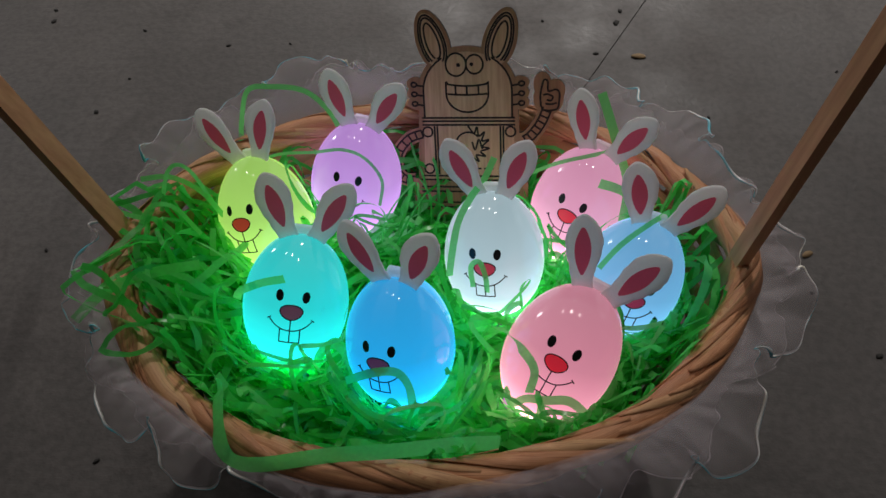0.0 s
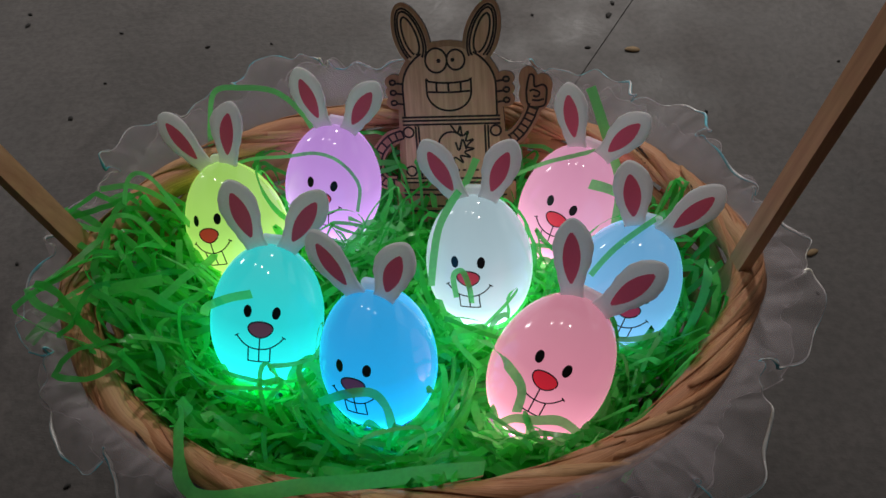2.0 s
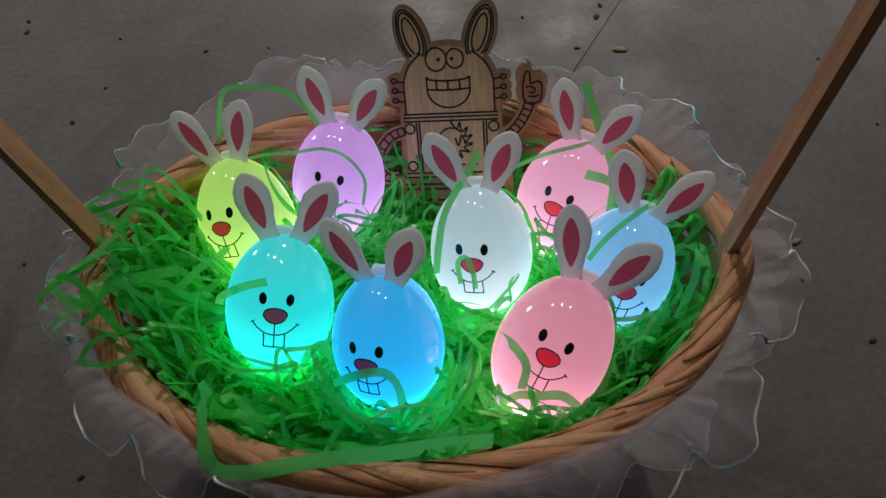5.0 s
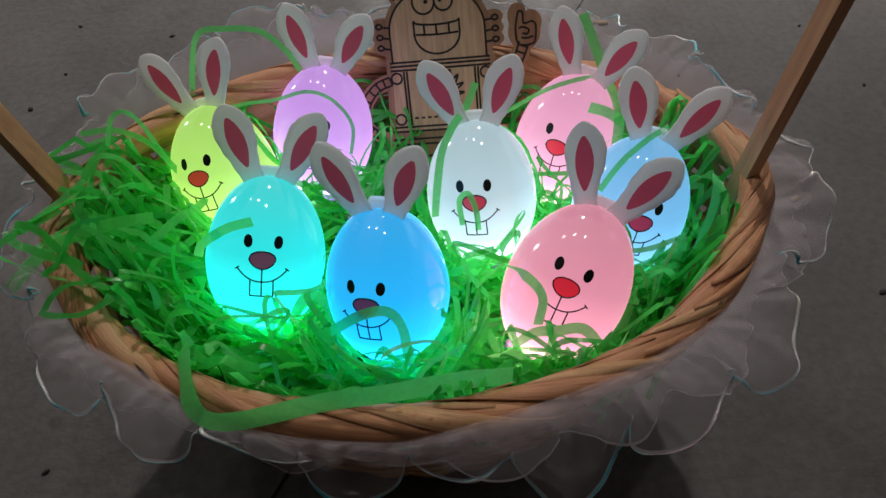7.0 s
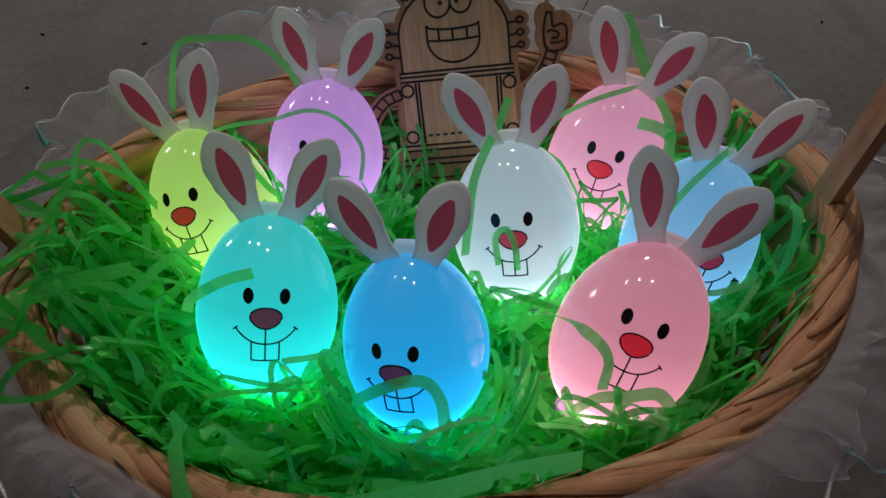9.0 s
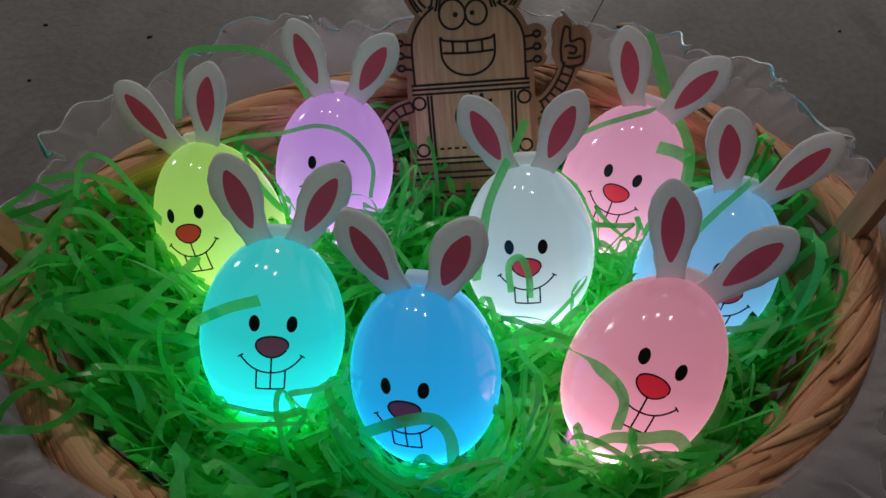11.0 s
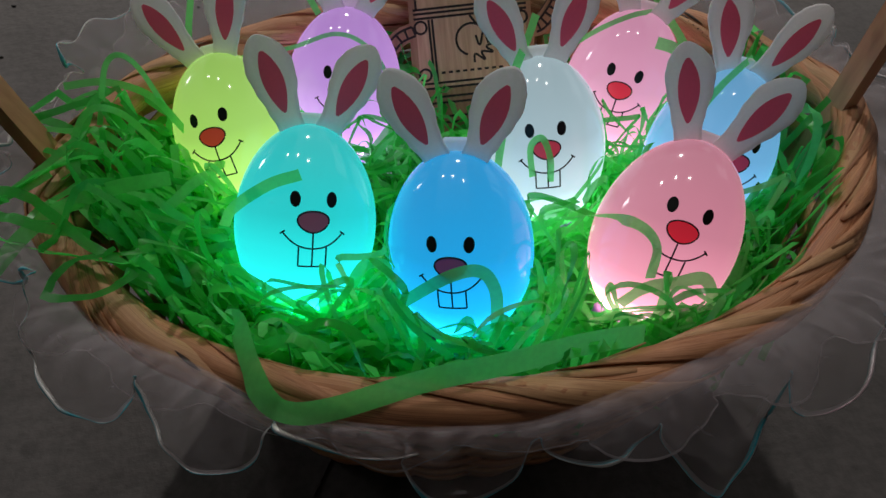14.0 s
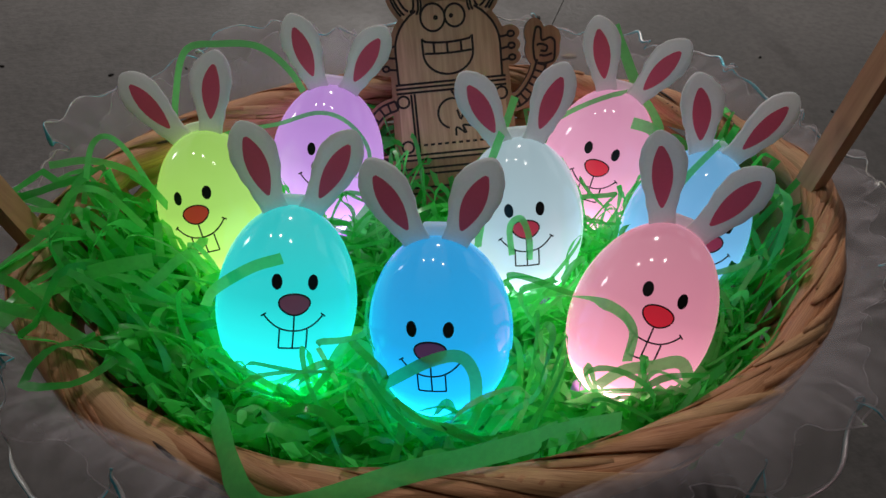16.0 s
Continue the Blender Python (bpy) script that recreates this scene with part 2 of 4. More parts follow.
def tube(bm, path, radius, sides=8, closed=False, flat=1.0):
    """A tube along a path, with uv: u along, v round."""
    uv = bm.loops.layers.uv.verify()
    n, rings, side = len(path), [], None
    for i, p in enumerate(path):
        a, b = (path[i - 1], path[(i + 1) % n]) if closed else (path[max(i - 1, 0)], path[min(i + 1, n - 1)])
        d = (b - a).normalized()
        ref = Vector((0, 0, 1)) if abs(d.z) < 0.9 else Vector((1, 0, 0))
        side = d.cross(ref).normalized()
        up = side.cross(d)
        r = radius(i / max(n - 1, 1)) if callable(radius) else radius
        rings.append([bm.verts.new(p + side * (r * math.cos(q)) + up * (r * flat * math.sin(q))) for q in (2 * math.pi * k / sides for k in range(sides))])
    count = n if closed else n - 1
    for i in range(count):
        for k in range(sides):
            f = bm.faces.new((rings[i][k], rings[i][(k + 1) % sides], rings[(i + 1) % n][(k + 1) % sides], rings[(i + 1) % n][k]))
            for l, (u, w) in zip(f.loops, ((i, k), (i, k + 1), (i + 1, k + 1), (i + 1, k))):
                l[uv].uv = (u / n, w / sides)
    if not closed:
        bm.faces.new(rings[0][::-1])
        bm.faces.new(rings[-1])


def ribbon(bm, path, normals, width, thick=0.0):
    """A strip along a path with uv; width may be a function of 0..1."""
    uv = bm.loops.layers.uv.verify()
    n, rows = len(path), []
    for i, p in enumerate(path):
        d = (path[min(i + 1, n - 1)] - path[max(i - 1, 0)]).normalized()
        nn = normals[i]
        side = d.cross(nn)
        side = side.normalized() if side.length > 1e-6 else Vector((1, 0, 0))
        w = (width(i / (n - 1)) if callable(width) else width) / 2
        nn = side.cross(d)
        if thick:
            rows.append([bm.verts.new(p + side * w + nn * thick), bm.verts.new(p - side * w + nn * thick), bm.verts.new(p - side * w), bm.verts.new(p + side * w)])
        else:
            rows.append([bm.verts.new(p + side * w), bm.verts.new(p - side * w)])
    m = len(rows[0])
    for i in range(n - 1):
        for k in range(m if thick else 1):
            q = (k + 1) % m
            f = bm.faces.new((rows[i][k], rows[i][q], rows[i + 1][q], rows[i + 1][k]))
            for l, (u, w) in zip(f.loops, ((i, k), (i, k + 1), (i + 1, k + 1), (i + 1, k))):
                l[uv].uv = (u / n, w / 4)
    if thick:
        bm.faces.new(rows[0][::-1])
        bm.faces.new(rows[-1])


def slab(bm, outline, z0, z1, bulge=None):
    """A flat shape of constant thickness from a closed outline in x, y."""
    lift = bulge or (lambda x, y: 0.0)
    lo = [bm.verts.new((x, y, z0 + lift(x, y))) for x, y in outline]
    hi = [bm.verts.new((x, y, z1 + lift(x, y))) for x, y in outline]
    n = len(outline)
    for i in range(n):
        bm.faces.new((lo[i], lo[(i + 1) % n], hi[(i + 1) % n], hi[i]))
    bm.faces.new(hi)
    bm.faces.new(lo[::-1])


# ---- the room ----
def pierced_wall(name, window, x, y, z, wide, high, mullions, watts):
    """A side wall with one framed window, and an area lamp for daylight in its opening."""
    bm = bmesh.new()
    lo, hi, foot, head = y - wide / 2, y + wide / 2, z - high / 2, z + high / 2
    for y0, y1, z0, z1 in ((-3.0, lo, -0.05, 2.65), (hi, 6.0, -0.05, 2.65), (lo, hi, -0.05, foot), (lo, hi, head, 2.65)):
        box(bm, (0.1, y1 - y0, z1 - z0), Matrix.Translation((x, (y0 + y1) / 2, (z0 + z1) / 2)))
    tagged(link(name, bm, WALL, smooth=False), "unseen plain painted wall with one high window", "wall", kind="structure")
    win = tagged(new(window), "unseen high window with a white metal frame", "window", kind="structure")
    win.location = (x, y, z)
    bars = [("window_sill", (0.16, wide, 0.03), (0, 0, 0.015 - high / 2)), ("window_frame", (0.06, wide, 0.04), (0, 0, high / 2 - 0.02))]
    bars += [("window_frame", (0.06, 0.05, high - 0.07), (0, k * (wide / 2 - 0.025), -0.005)) for k in (-1, 1)]
    bars += [("mullion", (0.05, 0.05, high - 0.07), (0, wide * ((k + 1) / (mullions + 1) - 0.5), -0.005)) for k in range(mullions)]
    for label, size, at in bars:
        bm = bmesh.new()
        box(bm, size, Matrix.Translation(at), 0.004)
        part(label, bm, METAL, win, smooth=False)
    sky = bpy.data.lights.new("window_daylight", "AREA")
    sky.shape, sky.size, sky.size_y, sky.energy, sky.color = "RECTANGLE", wide - 0.1, high - 0.07, watts, (0.98, 0.98, 1.0)
    inward = -1 if x > 0 else 1
    ob = new("window_daylight", sky)
    ob.matrix_world = look((x - inward * 0.07, y, z), (x + inward * 3, y, z - 0.4), 0)


def build_room():
    # concrete floor with one sawn joint running across it
    a, b = Vector((0.1935, 0.410, 0)), Vector((0.1318, 0.304, 0))
    d = (a - b).normalized()
    side = Vector((-d.y, d.x, 0))
    mid = (a + b) / 2
    bm = bmesh.new()
    for s0, s1, z in ((-9, -0.0012, 0), (0.0012, 9, 0), (-0.0012, 0.0012, -0.0012)):
        q = [mid + d * k + side * s for k, s in ((-9, s0), (9, s0), (9, s1), (-9, s1))]
        bm.faces.new([bm.verts.new((p.x, p.y, FLOOR_Z + z)) for p in q])
    for s in (-0.0012, 0.0012):
        q = [(mid + d * k + side * s, z) for k, z in ((-9, 0), (9, 0), (9, -0.0012), (-9, -0.0012))]
        bm.faces.new([bm.verts.new((p.x, p.y, FLOOR_Z + z)) for p, z in q])
    tagged(link("floor", bm, CONCRETE, smooth=False), "worn grey concrete floor with a sawn joint and dark specks", "floor", kind="structure")
    # unseen walls; the south one stands close so it bounces light onto the ears
    for name, size, at in (("wall_north", (12.2, 0.1, 2.7), (0, 6.05, 1.3)), ("wall_south", (12.2, 0.1, 2.7), (0, -3.05, 1.3))):
        bm = bmesh.new()
        box(bm, size, Matrix.Translation(at))
        tagged(link(name, bm, WALL, smooth=False), "unseen plain painted wall that closes the room and bounces light", "wall", kind="structure")
    # the east window is added, unseen, only to give side light
    pierced_wall("wall_east", "added_window", 3.05, 1.95, 1.675, 3.5, 1.35, 2, ADDED_WINDOW_WATTS)
    pierced_wall("wall_west", "window_2", -6.05, 5.1, 1.8, 1.0, 1.1, 0, FAR_WINDOW_WATTS)
    bm = bmesh.new()
    box(bm, (12.2, 12.2, 0.1), Matrix.Translation((0, 0, CEILING_Z + 0.09)))
    tagged(link("ceiling", bm, CEILING, smooth=False), "plain pale ceiling", "ceiling", kind="structure")
    for x, y in LAMP_SPOTS:
        top = tagged(new("ceiling_light"), "small round ceiling light in a white metal ring", "ceiling light", "ceiling lights")
        top.location = (x, y, CEILING_Z + 0.04)
        bm = bmesh.new()
        tube(bm, [Vector((0.085 * math.cos(q), 0.085 * math.sin(q), -0.012)) for q in np.linspace(0, 2 * math.pi, 33)[:-1]], 0.012, 8, True)
        part("ring", bm, METAL, top)
        lamp = bpy.data.lights.new("bulb", "AREA")
        lamp.shape, lamp.size, lamp.energy, lamp.color = "DISK", 0.11, LAMP_WATTS, (1.0, 0.95, 0.9)
        bulb = new("bulb", lamp)
        bulb.parent = top
        bulb.location = (0, 0, -0.02)
    # added spot, unseen: its wide cone brightens the far side of the floor
    for x, y in ADDED_SPOTS:
        top = tagged(new("added_spot"), "unseen ceiling spot in a white metal ring, added to light the far floor", "ceiling light", "downlights")
        top.location = (x, y, CEILING_Z + 0.04)
        bm = bmesh.new()
        tube(bm, [Vector((0.07 * math.cos(q), 0.07 * math.sin(q), -0.012)) for q in np.linspace(0, 2 * math.pi, 33)[:-1]], 0.012, 8, True)
        part("ring", bm, METAL, top)
        lamp = bpy.data.lights.new("added_spot_lamp", "SPOT")
        lamp.energy, lamp.color, lamp.shadow_soft_size = ADDED_SPOT_WATTS, (1.0, 0.95, 0.91), 0.05
        lamp.spot_size, lamp.spot_blend = radians(112), 1.0
        bulb = new("added_spot_lamp", lamp)
        bulb.parent = top
        bulb.location = (0, 0, -0.03)


# ---- the basket ----
RIM_A, RIM_B, RIM_C, RIM_Z = 0.1475, 0.1125, Vector((-0.003, 0.007, 0)), 0.124


def rim_dip(q):
    """The rim sags a little at the back, where the figure leans."""
    return -0.016 * max(0.0, math.sin(q)) ** 1.6


def rim_at(q, grow=0.0, z=RIM_Z):
    c, s = math.cos(q), math.sin(q)
    # the rim bows out where the handle's ends are tucked inside it
    grow += 0.007 * math.exp(-((math.atan2(s, c) + 0.05) / 0.24) ** 2) + 0.006 * math.exp(-((math.atan2(s, -c) + 0.05) / 0.24) ** 2)
    if s > 0:
        s *= 1.035
    return Vector((RIM_C.x + (RIM_A + grow) * c, RIM_C.y + (RIM_B + grow) * s, z + rim_dip(q)))


def build_basket():
    basket = tagged(new("basket"), "oval woven straw basket with a tall handle, standing on the concrete", "basket")
    basket.location = (RIM_C.x, RIM_C.y, FLOOR_Z)
    off = -Vector(basket.location)
    rnd = random.Random(4)
    # twisted straw rim: bundles of split straw laid round one another in a long lay
    lay = 5.0
    for s in range(4):
        bm = bmesh.new()
        path, n = [], 300
        for i in range(n):
            q = 2 * math.pi * i / n
            tw = -lay * q + s * math.pi / 2 + 0.25 * math.sin(3 * q + s)
            wob = 0.0005 * math.sin(13 * q + 2 * s) + 0.0003 * math.sin(31 * q + s)
            path.append(rim_at(q, 0.0018 * math.cos(tw) + wob, RIM_Z + 0.0018 * math.sin(tw) + 0.6 * wob) + off)
        tube(bm, path, lambda t, s=s: 0.0049 + 0.0004 * math.sin(44 * t + s) + 0.0002 * math.sin(130 * t), 18, True)
        part("rim_straw", bm, (STRAW, STRAW_PALE, STRAW, STRAW)[s], basket, "twisted bundle of split straw")
    # flat split blades wound over the bundles; dark ribbons paint the shade of slits
    for k in range(110):
        q0, tw0 = rnd.uniform(0, 2 * math.pi), rnd.uniform(0, 6.28)
        rate, out = lay * rnd.uniform(0.85, 1.3), rnd.uniform(0.0063, 0.0070)
        span = rnd.uniform(0.35, 0.8)
        path, nor = [], []
        for i in range(18):
            q = q0 + i / 17 * span
            tw = tw0 - rate * (q - q0)
            o = Vector((math.cos(q) * math.cos(tw), math.sin(q) * math.cos(tw), math.sin(tw)))
            lift = out + (0.0016 * (i / 17) ** 6 if k % 7 == 0 else 0.0)
            path.append(rim_at(q) + off + o * lift)
            nor.append(o)
        bm = bmesh.new()
        if k % 8 == 0:
            m = rnd.randint(4, 7)
            ribbon(bm, path[:m], nor[:m], lambda t: 0.0011 * math.sin(math.pi * (0.03 + 0.94 * t)) + 0.0001, 0.0006)
            part("dark_straw", bm, SLIT_SHADE, basket, "thin dark ribbon painting the shade of a slit between blades")
        else:
            wide = rnd.uniform(0.0035, 0.0075)
            ribbon(bm, path, nor, lambda t, wide=wide: wide * math.sin(math.pi * (0.04 + 0.92 * t)) ** 0.7 + 0.0003, 0.0005)
            part("straw_end", bm, (STRAW, STRAW_PALE, STRAW)[k % 3], basket)
    # woven wall: flat weavers in front of and behind the stakes in turn
    rows, stakes, depth = 12, 28, RIM_Z - 0.004 - FLOOR_Z

    def wall_at(q, h, out):
        k = 0.66 + 0.34 * (h ** 0.8)
        p = rim_at(q, out / k + 0.001) - RIM_C
        return Vector((p.x * k, p.y * k, 0.004 + h * (depth + rim_dip(q))))

    for r in range(rows):
        bm = bmesh.new()
        path, nor, n = [], [], stakes * 6
        for i in range(n + 1):
            q = 2 * math.pi * i / n
            w = (1 if r % 2 else -1) * math.cos(q * stakes / 2)
            path.append(wall_at(q, (r + 0.5) / rows + 0.006 * math.sin(5 * q + r), 0.0022 * w))
            nor.append(Vector((math.cos(q), math.sin(q), -0.25)).normalized())
        ribbon(bm, path, nor, 0.0112, 0.0012)
        part("weaver", bm, (STRAW, STRAW_PALE)[(r // 2) % 2], basket)
    for k in range(stakes):
        q = 2 * math.pi * (k + 0.0) / stakes
        bm = bmesh.new()
        ribbon(bm, [wall_at(q, h, 0.0) for h in np.linspace(0, 0.99, 10)], [Vector((math.cos(q), math.sin(q), 0))] * 10, 0.006, 0.0014)
        part("stake", bm, STRAW, basket)
    bm = bmesh.new()
    slab(bm, [tuple(wall_at(q, 0, 0.001).xy) for q in np.linspace(0, 2 * math.pi, 49)[:-1]], 0.002, 0.006)
    part("bottom", bm, STRAW, basket, smooth=False)
    # handle: one bent splint from side to side
    left, right = Vector((-0.1396, 0.0105, 0.080)), Vector((0.1405, -0.0014, 0.080))
    dl, dr = Vector((-0.30, 0.14, 1)), Vector((0.08, 0.005, 1))
    lt, rt = left + dl * 0.3, right + dr * 0.3
    top = (lt + rt) / 2 + Vector((0, 0.03, 0.19))
    pts = [left + dl * k for k in (0, 0.1, 0.2, 0.3)] + [lt + Vector((0.025, 0.015, 0.12)), top, rt + Vector((-0.025, 0.015, 0.12))] + [right + dr * k for k in (0.3, 0.2, 0.1, 0)]
    path = [p + off for p in smooth_path(pts, 90)]
    mid = (left + right) / 2 + off
    bm = bmesh.new()
    nor = []
    for i, p in enumerate(path):
        d = (path[min(i + 1, 89)] - path[max(i - 1, 0)]).normalized()
        o = p - mid - Vector((0, 0, 0.1))
        nor.append((o - d * o.dot(d)).normalized())
    ribbon(bm, path, nor, 0.0112, 0.0048)
    bmesh.ops.bevel(bm, geom=[e for e in bm.edges if len(e.link_faces) == 2 and e.calc_face_angle(0) > 0.8], offset=0.0008, segments=2, affect="EDGES")
    part("handle", bm, HANDLE, basket, "bent flat wooden splint handle", smooth=False)


# the frill's lobes: bearing in degrees, reach and height of the edge in millimetres
LOBES = ((-171, 28, 119), (-144, 31, 109), (-126, 24, 113), (-112, 15, 117), (-99, 16, 94), (-86, 15, 110), (-73, 30, 95), (-57, 34, 110), (-44, 39, 124), (-15, 34, 124), (1, 29, 124),
         (19, 17, 137), (35, 33, 130), (54, 31, 126), (76, 20, 134), (96, 15, 132), (118, 33, 136), (133, 25, 131), (148, 22, 142), (165, 20, 129))


def frill_edge(deg):
    """Reach and height of the frill's edge: broad lobes with pinched curls between them; also where in its lobe the bearing lies."""
    deg = (deg + 180) % 360 - 180
    ring = [(LOBES[-1][0] - 360, *LOBES[-1][1:])] + list(LOBES) + [(LOBES[0][0] + 360, *LOBES[0][1:])]
    for (a, r0, z0), (b, r1, z1) in zip(ring, ring[1:]):
        if a <= deg <= b:
            t = (deg - a) / (b - a)
            pinch = math.sin(math.pi * t) ** 1.6 * min(1.0, (b - a) / 21)
            ease = t * t * (3 - 2 * t)
            r, z = r0 + (r1 - r0) * ease, z0 + (z1 - z0) * ease
            return r + (8 - r) * pinch * 0.75, z + (140 - z) * pinch * 0.75, math.sin(2 * math.pi * t) * min(1.0, (b - a) / 17)
    return 20.0, 130.0, 0.0


def frill_profile(q, v, phase=0.0):
    """The organza frill: v from 0 at the rim to 1 at its edge, in uneven lobes that roll over at their sides."""
    reach, height, side = frill_edge(math.degrees(q) + phase)
    fine, crimp = math.sin(67 * q + 2 * math.sin(7 * q) + phase), math.sin(149 * q + 3 * math.sin(11 * q))
    w2 = 23 * q + 2 * math.sin(5 * q) + phase
    # a bent line from the gathers on the rim's outer side to the edge
    seat = 0.35 + 0.75 * max(0.0, math.sin(5 * q + 1.0 + 0.8 * math.sin(3 * q)))
    o0, z0 = 0.0078 * math.cos(seat), RIM_Z + 0.0078 * math.sin(seat)
    o1, z1 = reach * 0.001, height * 0.001 - rim_dip(q) - (0.004 if phase else 0.0)
    om, zm = o0 + 0.62 * (o1 - o0) + 0.003, max(z0, z1) + 0.0045 + 0.002 * math.sin(w2)
    a, b, c = (1 - v) ** 2, 2 * v * (1 - v), v * v
    swing = v ** 1.4
    out = a * o0 + b * om + c * o1 + swing * (0.0016 * math.sin(w2) + 0.0006 * fine + 0.0002 * crimp)
    z = a * z0 + b * zm + c * z1 + swing * (0.0028 * math.cos(w2 + 0.6) + 0.0007 * fine)
    gather = math.sin(113 * q + 3 * math.sin(9 * q) + phase)
    z += (0.0014 * crimp + 0.0030 * fine + 0.0024 * gather) * v * (1.2 - v)
    out += (0.0012 * gather + 0.0010 * fine) * v * (1.2 - v)
    roll = swing * (0.062 * side + 0.014 * math.cos(w2) + 0.006 * math.cos(67 * q))
    return rim_at(q + roll, out, z)


def build_frill():
    frill = tagged(new("ruffled_frill"), "sheer white organza frill with iridescent edging round the basket rim", "ruffle")
    frill.location = (RIM_C.x, RIM_C.y, RIM_Z)
    off = -Vector(frill.location)
    n, m = 1100, 16
    for name, mat, vs, lift, label, phase in (("fabric", ORGANZA, [j / m for j in range(m + 1)], 0.0, "sheer gathered organza", 0.0),
                                              ("hem", HEM, [0.965, 0.985, 1.005], 0.0002, "narrow denser rolled hem", 0.0),
                                              ("under_fabric", ORGANZA, [0.62 * j / m for j in range(m + 1)], -0.0014, "shorter sheer under-layer", 8.0),
                                              ("under_hem", HEM, [0.598, 0.609, 0.62], -0.0012, "narrow hem of the under-layer", 8.0)):
        bm = bmesh.new()
        uv = bm.loops.layers.uv.verify()
        up = off + Vector((0, 0, lift))
        grid = [[bm.verts.new(frill_profile(2 * math.pi * i / n, v, phase) + up) for v in vs] for i in range(n)]
        for i in range(n):
            k = (i + 1) % n
            for j in range(len(vs) - 1):
                f = bm.faces.new((grid[i][j], grid[k][j], grid[k][j + 1], grid[i][j + 1]))
                for l, (u, w) in zip(f.loops, ((i, j), (i + 1, j), (i + 1, j + 1), (i, j + 1))):
                    l[uv].uv = (u / n, w / m)
        part(name, bm, mat, frill, label)
    # the edging is drawn thin, with short flat glittering stretches
    bm = bmesh.new()
    tube(bm, [frill_profile(2 * math.pi * i / n, 1.005) + off for i in range(n)], lambda t: 0.00022 + 0.0011 * max(0.0, math.sin(150 * t) - 0.4) + 0.0001 * math.sin(900 * t), 5, True)
    part("edging", bm, THREAD, frill, "fine iridescent thread")


# ---- the light-up eggs ----
EGG_R, EGG_C = 0.026, 0.0359


def egg_radius(z):
    k = max(-1.0, min(1.0, z / EGG_C))
    return EGG_R * math.sqrt(max(0.0, 1 - k * k)) * (1 - 0.055 * k)


def on_egg(x, z, lift=0.00012):
    r = egg_radius(z) + lift
    return Vector((x, -math.sqrt(max(1e-9, r * r - x * x)), z))


def shell_half(front, shrink=0.0):
    bm = bmesh.new()
    rows, cols = 28, 28
    seam = 0.25                       # the seam lies a little behind the middle
    a0, a1 = (math.pi - seam, 2 * math.pi + seam) if front else (seam, math.pi - seam)
    grid = []
    for i in range(rows + 1):
        t = math.pi * i / rows
        z = EGG_C * math.cos(t) * (1 - shrink)
        r = max(egg_radius(EGG_C * math.cos(t)) * (1 - shrink), 0.0002)
        grid.append([bm.verts.new((r * math.cos(a), r * math.sin(a), z)) for a in np.linspace(a0, a1, cols + 1)])
    for i in range(rows):
        for j in range(cols):
            bm.faces.new((grid[i][j], grid[i + 1][j], grid[i + 1][j + 1], grid[i][j + 1]))
    if front:                         # the lip along the seam
        for j in (0, cols):
            inner = [bm.verts.new(v.co * 0.94) for v in (g[j] for g in grid)]
            for i in range(rows):
                q = (grid[i][j], inner[i], inner[i + 1], grid[i + 1][j])
                bm.faces.new(q if j == 0 else q[::-1])
    return bm


def ear_width(s):
    stops = ((0, 0.0046), (0.12, 0.0047), (0.3, 0.0058), (0.5, 0.0076), (0.68, 0.0083), (0.82, 0.0072), (0.92, 0.0048), (0.975, 0.0026), (1.0, 0.0008))
    for (a, x), (b, y) in zip(stops, stops[1:]):
        if s <= b:
            t = (s - a) / (b - a)
            t = t * t * (3 - 2 * t) if 0 < a < 0.8 else t
            return x + (y - x) * t
    return 0.0


EAR_TIP, EAR_FOOT = Vector((0.0185, -0.0042, 0.0589)), Vector((0.0092, -0.0025, 0.0399))


def ear_frame(side):
    """Places the flat ear: y along it from the foot of its pink inset, z to the front."""
    a = Vector((EAR_FOOT.x * side, EAR_FOOT.y, EAR_FOOT.z))
    y = (Vector((EAR_TIP.x * side, EAR_TIP.y, EAR_TIP.z)) - a).normalized()
    z = Vector((0, -1, 0)) - y * -y.y
    z.normalize()
    x = y.cross(z)
    return Matrix((x, y, z)).transposed().to_4x4(), a


def ear_bend(x, y):
    return 14 * x * x - 5 * (y - 0.012) ** 2


